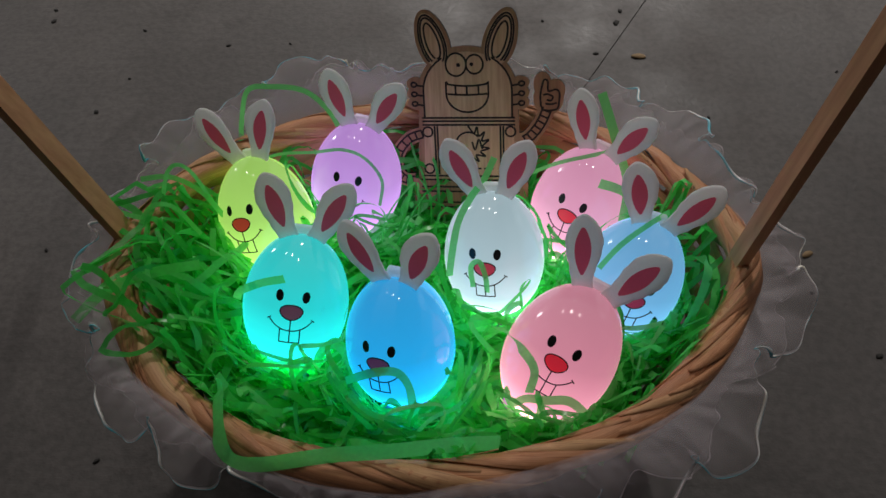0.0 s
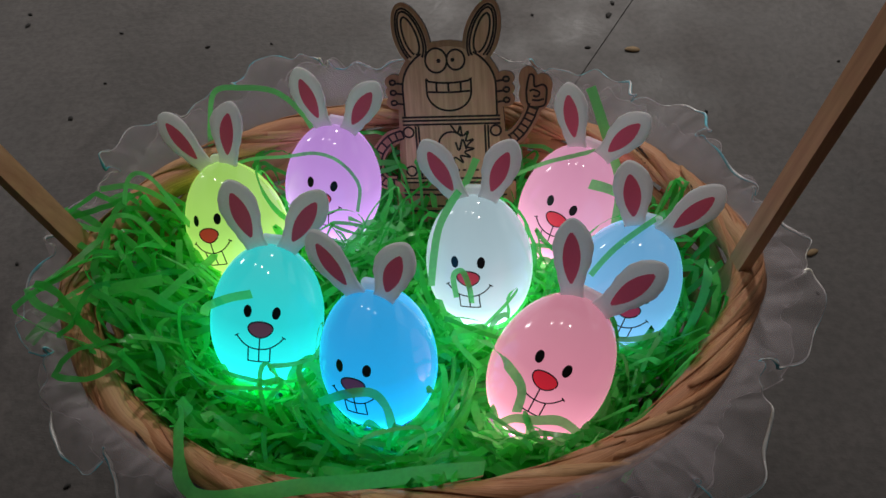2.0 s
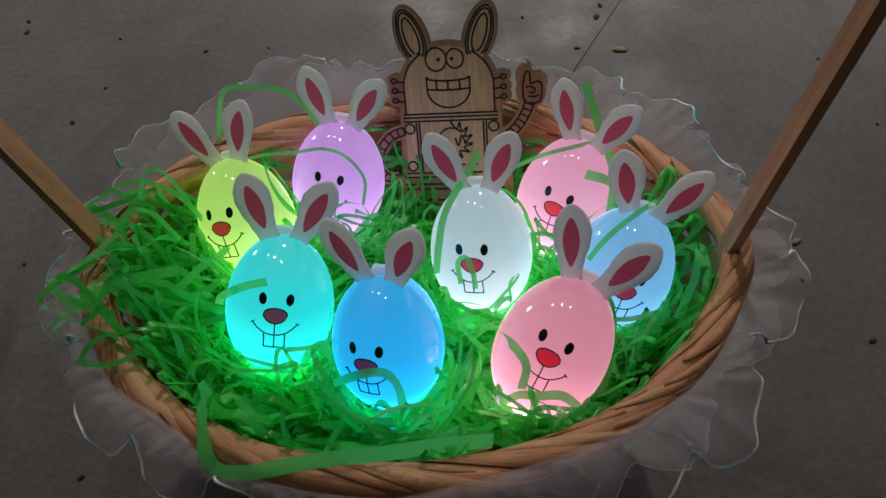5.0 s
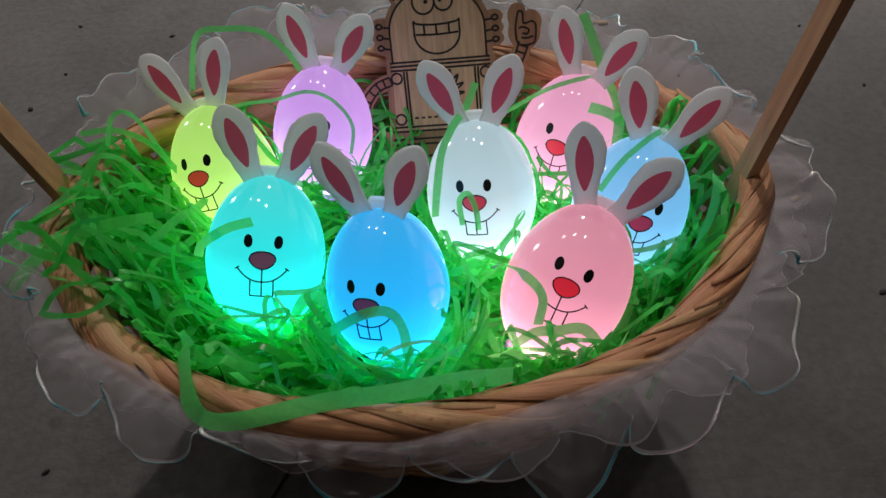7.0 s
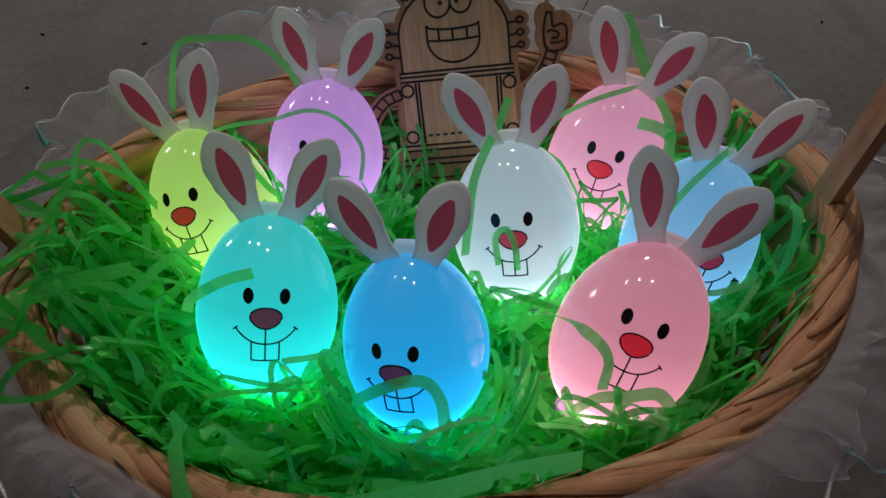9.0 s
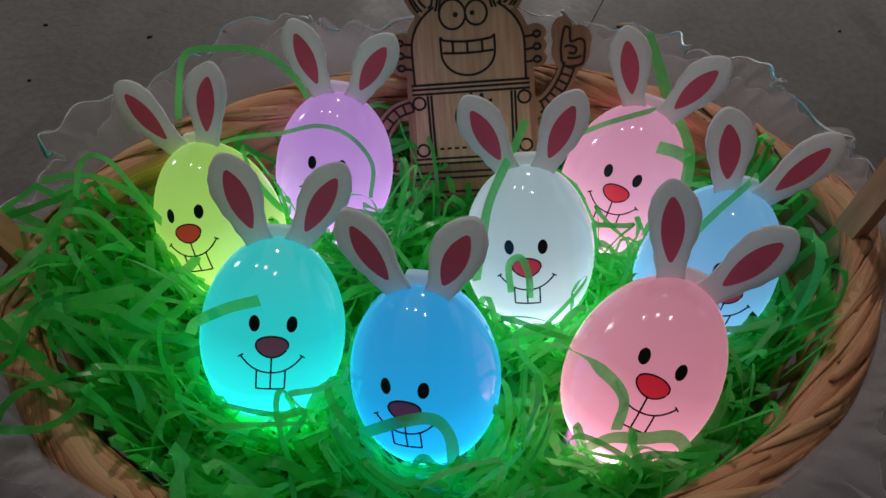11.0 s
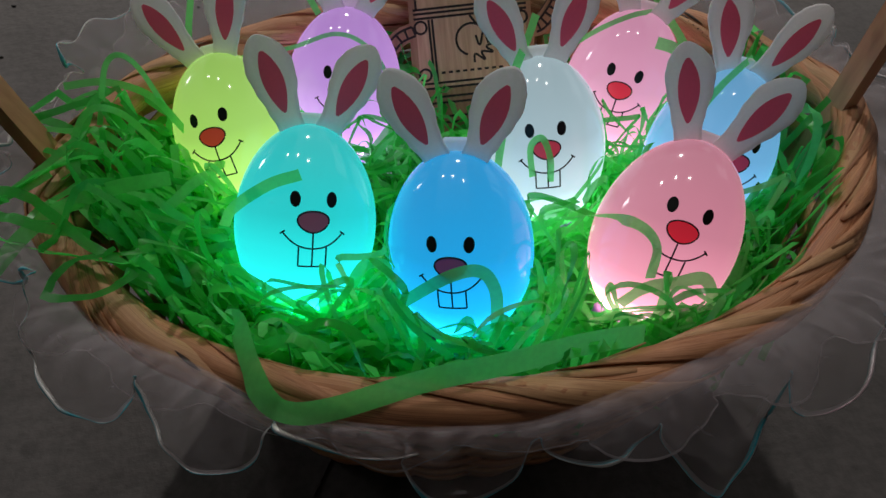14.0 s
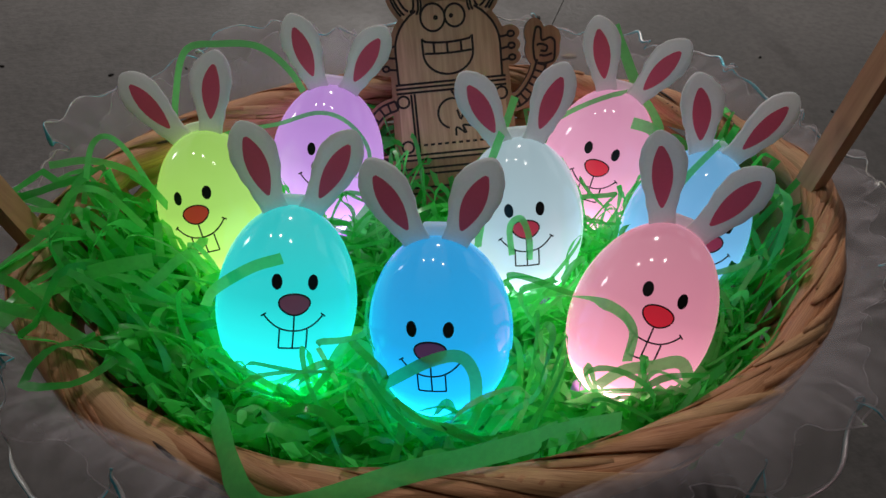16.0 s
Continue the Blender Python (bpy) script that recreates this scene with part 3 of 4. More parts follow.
def build_egg(rot, at, colour, strength, label):
    egg = tagged(new("light_up_egg"), label, "egg light", "bunny egg lights")
    m = Matrix.Translation(at) @ rot.to_4x4()
    egg.matrix_world = m
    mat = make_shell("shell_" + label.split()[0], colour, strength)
    # back half's emission is raised to light the figure and basket wall
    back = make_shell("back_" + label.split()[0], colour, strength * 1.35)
    # the nose glows by emission in place of light through the print
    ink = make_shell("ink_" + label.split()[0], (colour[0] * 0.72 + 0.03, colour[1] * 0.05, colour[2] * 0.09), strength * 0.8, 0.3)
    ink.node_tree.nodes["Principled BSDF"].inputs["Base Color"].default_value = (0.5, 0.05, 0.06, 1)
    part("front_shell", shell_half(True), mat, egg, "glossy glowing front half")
    part("back_shell", shell_half(False, 0.012), back, egg, "paler back half behind the seam, its glow raised")
    # round foot with the switch
    bm = bmesh.new()
    prof = [(0.0001, -0.0345), (0.0125, -0.0345), (0.0135, -0.0353), (0.0135, -0.0385), (0.0125, -0.0392), (0.0001, -0.0392)]
    ring = [[bm.verts.new((r * math.cos(a), r * math.sin(a), z)) for a in np.linspace(0, 2 * math.pi, 25)[:-1]] for r, z in prof]
    for p, q in zip(ring, ring[1:]):
        for k in range(24):
            bm.faces.new((p[k], q[k], q[(k + 1) % 24], p[(k + 1) % 24]))
    part("foot", bm, BASE, egg, "round plastic foot")
    # ears
    for side in (-1, 1):
        frame_m, foot = ear_frame(side)
        y0, y1, n = -0.0075, 0.0272, 40
        ys = [y0 + (y1 - y0) * (1 - (1 - k / n) ** 1.3) for k in range(n + 1)]
        lean = lambda y: side * -0.0012 * math.sin(max(0.0, y) * 90)
        outline = [(lean(y) + ear_width((y - y0) / (y1 - y0)), y) for y in ys] + [(lean(y) - ear_width((y - y0) / (y1 - y0)), y) for y in reversed(ys)]
        bm = bmesh.new()
        rows = []
        for k, y in enumerate(ys):
            w = ear_width((y - y0) / (y1 - y0))
            cols = [lean(y) + w * c for c in np.linspace(-1, 1, 7)]
            rows.append(([bm.verts.new((x, y, 0.001 + ear_bend(x, y))) for x in cols], [bm.verts.new((x, y, -0.001 + ear_bend(x, y))) for x in cols]))
        for (f0, b0), (f1, b1) in zip(rows, rows[1:]):
            for c in range(6):
                bm.faces.new((f0[c], f0[c + 1], f1[c + 1], f1[c]))
                bm.faces.new((b0[c + 1], b0[c], b1[c], b1[c + 1]))
            bm.faces.new((f0[0], f1[0], b1[0], b0[0]))
            bm.faces.new((f1[6], f0[6], b0[6], b1[6]))
        bm.faces.new(rows[-1][0] + rows[-1][1][::-1])
        bm.faces.new(rows[0][1] + rows[0][0][::-1])
        bmesh.ops.bevel(bm, geom=[e for e in bm.edges if len(e.link_faces) == 2 and e.calc_face_angle(0) > 1.0], offset=0.0006, segments=2, affect="EDGES")
        bm.transform(Matrix.Translation(foot) @ frame_m)
        ear = part("ear", bm, FOAM, egg, "soft white foam ear")
        bm = bmesh.new()
        rows = []
        for k in range(25):
            s = k / 24
            y = -0.0004 + 0.0222 * s
            w = 0.00365 * (math.sin(math.pi * (0.02 + 0.96 * s)) ** 0.72) * (0.86 + 0.28 * s)
            rows.append([bm.verts.new((lean(y) * 0.6 + w * c, y, 0.00115 + ear_bend(w * c, y))) for c in np.linspace(-1, 1, 7)])
        for p, q in zip(rows, rows[1:]):
            for c in range(6):
                bm.faces.new((p[c], p[c + 1], q[c + 1], q[c]))
        bm.transform(Matrix.Translation(foot) @ frame_m)
        part("inner_ear", bm, PINK, ear, "pink felt inset")
    bm = bmesh.new()
    box(bm, (0.010, 0.004, 0.006), Matrix.Translation((0, 0.0035, 0.0362)), 0.001)
    part("ear_mount", bm, FOAM, egg)
    # printed face
    for side in (-1, 1):
        bm = bmesh.new()
        cx, cz = 0.0061 * side, 0.0134
        rim = [bm.verts.new(on_egg(cx + 0.0018 * math.cos(a), cz + 0.0026 * math.sin(a), 0.0002)) for a in np.linspace(0, 2 * math.pi, 25)[:-1]]
        bm.faces.new(rim)
        part("eye", bm, INK, egg, "printed black oval")

    def nose_at(a, k):
        c, s = math.cos(a), math.sin(a)
        w = 0.0057 * (1 - 0.13 * (1 - s) * 0.5)
        return on_egg(k * w * c * (1.0 if s > 0 else 1 - 0.12 * s * s), 0.0063 + k * 0.0039 * (s if s < 0 else s * 0.86), 0.0002)

    bm = bmesh.new()
    mid = bm.verts.new(on_egg(0, 0.0063, 0.00025))
    r1, r2 = ([bm.verts.new(nose_at(a, k)) for a in np.linspace(0, 2 * math.pi, 33)[:-1]] for k in (0.5, 1.0))
    for k in range(32):
        bm.faces.new((mid, r1[k], r1[(k + 1) % 32]))
        bm.faces.new((r1[k], r2[k], r2[(k + 1) % 32], r1[(k + 1) % 32]))
    part("nose", bm, ink, egg, "printed red nose, emission standing in for light from behind")
    lines = [[nose_at(a, 1.0) for a in np.linspace(0, 2 * math.pi, 33)]]
    mouth = [(0.0101 * t, -0.0032 + 0.0052 * abs(t) ** 2.4) for t in np.linspace(-1, 1, 25)]
    lines.append([on_egg(x, z) for x, z in mouth])
    for side in (-1, 1):
        lines.append([on_egg(side * (0.0101 + 0.00075 * t), 0.0020 - 0.0006 * t) for t in np.linspace(-1, 1, 5)])
        lines.append([on_egg(side * 0.0047, z) for z in np.linspace(-0.0028, -0.0098, 7)])
    lines.append([on_egg(0, z) for z in np.linspace(0.0026, -0.0096, 9)])
    lines.append([on_egg(x, -0.0098) for x in np.linspace(-0.0047, 0.0047, 9)])
    for path, name in zip(lines, ("nose_outline", "smile", "smile_end", "tooth_line", "smile_end", "tooth_line", "tooth_line", "tooth_line")):
        bm = bmesh.new()
        tube(bm, path, 0.00031, 5, flat=1.0)
        part(name, bm, INK, egg)
    return egg


EGGS = (
    ((-0.530, -0.223, -0.194), (-0.0941, 0.0468, 0.1026), (0.50, 0.92, 0.16), 0.9, "yellow-green glowing plastic egg with bunny ears and face, in grass"),
    ((-0.322, 0.146, -0.171), (-0.0465, 0.0753, 0.1018), (0.72, 0.36, 1.0), 0.9, "lilac glowing plastic egg with bunny ears, partly behind others"),
    ((-0.310, 0.162, -0.508), (0.0796, 0.0552, 0.1012), (1.0, 0.42, 0.66), 0.9, "pink glowing plastic egg with bunny ears, crossed by strands"),
    ((-0.391, -0.094, -0.198), (0.0312, 0.0184, 0.1070), (0.56, 0.76, 0.84), 0.85, "white glowing plastic egg with bunny ears, amid the grass"),
    ((-0.320, 0.213, -0.214), (0.0985, 0.0013, 0.1069), (0.20, 0.58, 1.0), 0.9, "blue-white glowing plastic egg with bunny ears, face hidden"),
    ((-0.559, 0.205, 0.047), (-0.0685, -0.0112, 0.1091), (0.015, 0.78, 0.78), 1.02, "turquoise glowing plastic egg with bunny ears and buck teeth"),
    ((-0.349, -0.069, -0.316), (-0.0146, -0.0359, 0.1130), (0.01, 0.46, 1.0), 1.02, "azure glowing plastic egg with bunny ears, near the rim"),
    ((-0.595, 0.310, -0.454), (0.0607, -0.0424, 0.1116), (1.0, 0.36, 0.50), 0.76, "rose-white glowing plastic egg with bunny ears, tilted sideways"),
)


def turn_of(v):
    v = Vector(v)
    return Matrix.Rotation(v.length, 3, v.normalized())


def build_eggs():
    for rv, at, colour, strength, label in EGGS:
        build_egg(turn_of(rv), at, colour, strength, label)


# ---- the plywood figure ----
def ellipse(cx, cy, rx, ry, turn=0.0, n=40, pinch=0.0):
    out = []
    for k in range(n):
        a = 2 * math.pi * k / n
        x, y = rx * math.cos(a) * (1 - pinch * math.sin(a)), ry * math.sin(a)
        c, s = math.cos(turn), math.sin(turn)
        out.append((cx + x * c - y * s, cy + x * s + y * c))
    return out


def dome(cx, y0, half, top, flare=0.0, n=20):
    """A body with straight sides and a round top."""
    arc = [(cx + half * math.cos(a), top - half * 0.86 + half * 0.86 * math.sin(a)) for a in np.linspace(0, math.pi, n)]
    return [(cx + half + flare, y0)] + arc + [(cx - half - flare, y0)]


def build_figure():
    """Laser-cut plywood figure with rabbit ears: layers of one flat mesh, with scorched engraved lines. Units here are millimetres."""
    def soft(pts):
        return [tuple(p.xy) for p in smooth_path([(x, y, 0) for x, y in pts], 5 * len(pts))]

    bm = bmesh.new()
    solid, lines, pale = [], [], []
    for s in (-1, 1):
        solid.append(ellipse(19.4 * s, 50.8, 9.4, 17.4, -0.31 * s, pinch=0.10))
        pale.append(ellipse(19.4 * s, 50.8, 7.7, 15.6, -0.31 * s, pinch=0.10))
        for rx, ry in ((6.9, 14.8), (5.6, 13.2), (3.5, 10.2)):
            ring = ellipse(19.4 * s, 50.5, rx, ry, -0.31 * s, pinch=0.10)
            cut = min(range(40), key=lambda k: ring[k][1])
            ring = ring[cut:] + ring[:cut]
            lines.append(([p for p in ring if p[1] > 38.5], False))
        for k in range(3):
            solid.append(ellipse(30.5 * s, 26.5 - 5.6 * k, 5.2, 4.0))
            lines.append(([(26.0 * s, 25.2 - 5.6 * k), (29.5 * s, 25.7 - 5.6 * k)], False))
            lines.append((ellipse(31.3 * s, 26.2 - 5.6 * k, 1.6, 1.3, n=14), True))
    solid += [dome(0, -33, 28.6, 47.5, 3.0), ellipse(-5.8, 38.5, 8.6, 8.6), ellipse(5.2, 38.5, 8.2, 8.2)]
    solid.append([(-35, -56), (-35, -31), (35, -31), (35, -56)])
    pale += [dome(0, -32, 25.6, 44.5, 2.2)]
    # raised arm and pointing hand
    solid += [ellipse(46.5, 17.5, 8.6, 9.4), ellipse(43.0, 25.5, 5.0, 7.0), ellipse(50.2, 22.0, 5.6, 6.4)]
    arm = [(27, -7), (33.5, -6.5), (39, -1.5), (43.2, 5), (46.0, 12)]
    arm_s = [tuple(p.xy) for p in smooth_path([(x, y, 0) for x, y in arm], 18)]
    left, right = [], []
    for i, (x, y) in enumerate(arm_s):
        x0, y0 = arm_s[max(i - 1, 0)]
        x1, y1 = arm_s[min(i + 1, 17)]
        l = math.hypot(x1 - x0, y1 - y0)
        nx, ny = (y1 - y0) / l, -(x1 - x0) / l
        left.append((x + nx * 4.6, y + ny * 4.6))
        right.append((x - nx * 4.6, y - ny * 4.6))
        if i > 3 and i % 2 == 0:
            lines.append(([(x + nx * 2.4, y + ny * 2.4), (x - nx * 2.4, y - ny * 2.4)], False))
    solid.append(left + right[::-1])
    for off in (2.5, -2.5):
        lines.append(([(x + (l[0] - x) * off / 4.6, y + (l[1] - y) * off / 4.6) for (x, y), l in zip(arm_s[3:], left[3:])], False))
    lines += [(soft([(42.2, 13.5), (42.0, 20), (43.4, 27.0), (44.6, 28.2), (46.0, 27.0), (46.4, 21.8), (50.5, 22.6), (52.6, 20.6), (52.4, 15), (51.4, 11.6), (47, 10.6), (43.4, 11.2)]), True),
              (soft([(43.6, 19.4), (45.6, 20.0), (48.8, 18.6), (48.0, 16.4), (45.4, 16.8)]), False), (soft([(44.8, 14.6), (48, 14.2), (51.2, 15)]), False)]
    # lowered arm as an open loop
    loop = smooth_path([(-28, -3, 0), (-36, -6, 0), (-43, -14, 0), (-45, -25, 0), (-41, -31, 0), (-34, -32, 0)], 22)
    l, r = [], []
    for i, p in enumerate(loop):
        d = (loop[min(i + 1, 21)] - loop[max(i - 1, 0)]).normalized()
        l.append((p.x + d.y * 4.2, p.y - d.x * 4.2))
        r.append((p.x - d.y * 4.2, p.y + d.x * 4.2))
        if i % 2 == 0:
            lines.append(([(p.x + d.y * 2.2, p.y - d.x * 2.2), (p.x - d.y * 2.2, p.y + d.x * 2.2)], False))
    solid.append(l + r[::-1])
    lines += [([(p.x + (q[0] - p.x) * 0.55, p.y + (q[1] - p.y) * 0.55) for p, q in zip(loop, l)], False),
              ([(p.x + (q[0] - p.x) * 0.55, p.y + (q[1] - p.y) * 0.55) for p, q in zip(loop, r)], False)]
    # engraved face, belt, panel, bolts
    arch = dome(0, 6.5, 25.8, 44.6)
    lines += [([p for p in arch if p[0] > 12], False), ([p for p in arch if p[0] < -12], False), (ellipse(-6.1, 37.2, 5.9, 6.4), True), (ellipse(4.6, 37.3, 4.9, 5.3), True),
              (ellipse(-4.7, 37.0, 0.6, 0.6, n=12), True), (ellipse(2.9, 37.3, 0.55, 0.55, n=12), True)]
    grin = [(-12.3, 27.6)] + [(x, 26.3 - 1.2 * (1 - (x / 12) ** 2)) for x in np.linspace(-11, 11, 9)] + [(12.3, 27.6)]
    grin += [(12.3 * math.cos(a), 20.5 + 10.6 * math.sin(a)) for a in np.linspace(0, -math.pi, 17)]
    lines.append((grin, True))
    teeth = [(x, 20.6 - 0.6 * (1 - (x / 12) ** 2)) for x in np.linspace(-11.6, 11.6, 9)]
    lines.append((teeth, False))
    for x in (-6.8, -0.2, 6.6):
        lines.append(([(x, 20.2), (x, 25.4)], False))
    for y in (6.6, 4.6, 2.4):
        lines.append(([(-27.5, y), (27.5, y)], False))
    for y in (-29.0, -31.5, -36, -39, -46, -49):
        lines.append(([(-30, y), (30, y)], False))
    lines += [([(-20.3, 1.6), (-20.3, -28)], False), ([(20.6, 1.6), (20.6, -28)], False), ([(-18.6, 1.6), (-18.6, -28)], False), ([(18.9, 1.6), (18.9, -28)], False)]
    for x, y in ((-24.5, -1.8), (24.8, -1.6), (-24.5, -24.6), (24.8, -24.6)):
        lines.append((ellipse(x, y, 2.9, 2.9, n=22), True))
    # flame-edged round mark, and a line of small bars below it
    lines.append(([(7.5 * math.cos(a) - 0.2, -9.5 + 7.5 * math.sin(a)) for a in np.linspace(0.7, 4.4, 18)], False))
    flame = []
    for k in range(15):
        a = 1.5 - k * 0.235
        rr = 7.2 if k % 2 else 11.4
        flame.append((1.0 + rr * math.cos(a + (0.18 if k % 2 == 0 else 0)), -9.5 + rr * math.sin(a + (0.18 if k % 2 == 0 else 0))))
    lines.append((soft(flame), False))
    lines.append(([(x, -9.5 + 3.2 * math.sin(x * 1.3)) for x in np.linspace(2, 8, 12)], False))
    for k in range(9):
        lines.append(([(-16.5 + 3.6 * k, -24.2), (-14.4 + 3.6 * k, -24.2)], False))

    def shape(outline, z1, slot):
        start = len(bm.faces)
        slab(bm, outline, 0.0, z1)
        bm.normal_update()
        bm.faces.ensure_lookup_table()
        for f in bm.faces[start:]:
            f.material_index = slot
            if slot == 0 and abs(f.normal.z) < 0.5:
                f.material_index = 1

    for i, o in enumerate(solid):
        shape(o, 3.0 + 0.012 * i, 2)
        bm.faces.ensure_lookup_table()
        for f in bm.faces[-len(o) - 2:]:
            if abs(f.normal.z) < 0.5:
                f.material_index = 1
    for i, o in enumerate(pale):
        shape(o, 3.3 + 0.012 * i, 0)
    for i, (pts, closed) in enumerate(lines):
        v = [Vector((x, y, 3.36 + 0.001 * i)) for x, y in pts]
        start = len(bm.faces)
        if closed:
            v = v + [v[0], v[1]]
        ribbon(bm, v, [Vector((0, 0, 1))] * len(v), 1.1, 0.06)
        bm.faces.ensure_lookup_table()
        for f in bm.faces[start:]:
            f.material_index = 1
    bmesh.ops.recalc_face_normals(bm, faces=bm.faces)
    bm.transform(Matrix.Diagonal((0.001, 0.001, 0.001, 1)))
    ob = link("wooden_figure", bm, PLY, smooth=False)
    ob.data.materials.append(BURNT)
    ob.data.materials.append(TAN)
    lean, yaw, spin = radians(30), radians(-10), radians(6.5)
    n = Vector((math.sin(yaw) * math.cos(lean), -math.cos(yaw) * math.cos(lean), math.sin(lean)))
    u = Vector((0, 0, 1)).cross(n).normalized()
    v = n.cross(u)
    x = u * math.cos(spin) + v * math.sin(spin)
    y = v * math.cos(spin) - u * math.sin(spin)
    m = Matrix((x, y, n)).transposed().to_4x4()
    m.translation = Vector((0, 0.107, 0.11)) + u * 0.0184 + v * 0.0021 - n * 0.0034
    ob.matrix_world = m
    tagged(ob, "laser-cut plywood robot figure with rabbit ears, leaning in the basket", "wooden figure")


# ---- the paper grass ----
def egg_push(p, margin=1.04):
    """Moves points that lie inside an egg out to its surface."""
    for rv, at, *_ in EGGS:
        r = np.array(turn_of(rv))
        q = (p - np.array(at)) @ r / np.array((EGG_R, EGG_R, EGG_C))
        d = np.linalg.norm(q, axis=-1, keepdims=True)
        q = np.where(d < margin, q / np.maximum(d, 1e-6) * margin, q)
        p = (q * np.array((EGG_R, EGG_R, EGG_C))) @ r.T + np.array(at)
    return p


def bed_height(x, y):
    """The top of the grass bed: heaped at the left and front, lower among the eggs."""
    e = np.sqrt(((x - RIM_C.x) / RIM_A) ** 2 + ((y - RIM_C.y) / RIM_B) ** 2)
    h = 0.074 + 0.040 * np.clip((e - 0.58) / 0.36, 0, 1)
    h = h + 0.009 * np.clip((-x - 0.085) / 0.05, 0, 1) * np.clip((0.07 - y) / 0.05, 0, 1)
    h = h - 0.022 * np.clip((y - 0.03) / 0.05, 0, 1)
    h = h + 0.016 * np.exp(-((x - 0.005) ** 2 + (y - 0.05) ** 2) / 0.0005)
    return h


def strands(rng, count, low, high, length, steps=15, curl=1.0, heave=0.008, arc=(0, 2 * np.pi), inner=0.0, limit=0.915, spread=0.2):
    """Paths of curled strands lying on the bed: an array count x steps x 3, and the strips' facing."""
    a = rng.uniform(*arc, count)
    r = np.sqrt(rng.uniform(inner, 1, count)) * 0.95
    x, y = RIM_C.x + RIM_A * r * np.cos(a), RIM_C.y + RIM_B * r * np.sin(a)
    head, bend = rng.uniform(0, 2 * np.pi, count), rng.normal(0, 16, count) * curl
    wav, ph = rng.uniform(25, 90, count), rng.uniform(0, 6.28, count)
    amp = rng.uniform(0.001, heave, count)
    ln = rng.uniform(*length, count)
    level = rng.uniform(low, high, count)
    limit = limit - spread * rng.uniform(0, 1, count) ** 0.8
    out = np.zeros((count, steps, 3))
    for k in range(steps):
        s = k / (steps - 1) * ln
        out[:, k, 0], out[:, k, 1] = x, y
        z = bed_height(x, y) + level + amp * np.sin(wav * s * 1.3 + ph)
        e = np.sqrt(((x - RIM_C.x) / RIM_A) ** 2 + ((y - RIM_C.y) / RIM_B) ** 2)
        out[:, k, 2] = np.where((e > 0.92) & (y < 0.045), np.maximum(z, RIM_Z + 0.0085 + 0.3 * amp), z)
        step = ln / (steps - 1)
        head = head + bend * step + rng.normal(0, 0.12, count)
        x, y = x + np.cos(head) * step, y + np.sin(head) * step
        ex, ey = (x - RIM_C.x) / RIM_A, (y - RIM_C.y) / RIM_B
        e = np.sqrt(ex ** 2 + ey ** 2)
        k_in = np.where(e > limit, limit / e, 1.0)
        head = np.where(e > limit, np.arctan2(-ey, -ex) + rng.normal(0, 0.9, count), head)
        x, y = RIM_C.x + RIM_A * ex * k_in, RIM_C.y + RIM_B * ey * k_in
    return out


def strip_mesh(name, groups, rng):
    """One mesh of flat twisted strips along all the paths, each group with its range of widths."""
    verts, faces, first = [], [], 0
    for paths, width in groups:
        count, steps, _ = paths.shape
        d = np.gradient(paths, axis=1)
        d /= np.linalg.norm(d, axis=-1, keepdims=True) + 1e-9
        roll = rng.uniform(-1.2, 1.2, (count, 1)) + np.cumsum(rng.normal(0, 0.17, (count, steps)), 1)
        up = np.zeros_like(paths)
        up[..., 2] = 1
        side = np.cross(d, up)
        side /= np.linalg.norm(side, axis=-1, keepdims=True) + 1e-6
        nor = np.cross(side, d)
        across = side * np.cos(roll)[..., None] + nor * np.sin(roll)[..., None]
        w = rng.uniform(*width, (count, 1, 1)) / 2
        verts += np.stack([paths + across * w, paths - across * w], 2).reshape(-1, 3).tolist()
        base = first + (np.arange(count)[:, None] * steps + np.arange(steps - 1)[None]).reshape(-1) * 2
        faces += np.stack([base, base + 1, base + 3, base + 2], 1).tolist()
        first += count * steps * 2
    me = bpy.data.meshes.new(name)
    me.from_pydata(verts, [], faces)
    me.materials.append(GRASS)
    me.shade_smooth()
    return new(name, me)


def arches(rng, count, arc, inner, height, length, outer=0.96):
    """Springy strands that stand clear of the bed in loose bows, each twisted its own way."""
    a = rng.uniform(*arc, count)
    r = np.sqrt(rng.uniform(inner, 1, count)) * outer
    x0, y0 = RIM_C.x + RIM_A * r * np.cos(a), RIM_C.y + RIM_B * r * np.sin(a)
    head, ln = rng.uniform(0, 2 * np.pi, count), rng.uniform(*length, count)
    h, skew, bow = rng.uniform(*height, count), rng.uniform(0.6, 1.7, count), rng.normal(0, 0.22, count)
    u = np.linspace(0, 1, 20)[None]
    along, across = (u - 0.5) * ln[:, None], bow[:, None] * ln[:, None] * np.sin(np.pi * u) + 0.0015 * np.sin(11 * u + a[:, None] * 9)
    c, s = np.cos(head)[:, None], np.sin(head)[:, None]
    x, y = x0[:, None] + along * c - across * s, y0[:, None] + along * s + across * c
    ex, ey = (x - RIM_C.x) / RIM_A, (y - RIM_C.y) / RIM_B
    e = np.sqrt(ex ** 2 + ey ** 2)
    own = outer - 0.2 * rng.uniform(0, 1, (count, 1))
    k = np.where(e > own, own / e, 1.0)
    x, y = RIM_C.x + RIM_A * ex * k, RIM_C.y + RIM_B * ey * k
    z = bed_height(x, y) - 0.008 + h[:, None] * np.sin(np.pi * u ** skew[:, None]) + rng.normal(0, 0.0006, x.shape)
    return np.stack([x, y, z], 2)


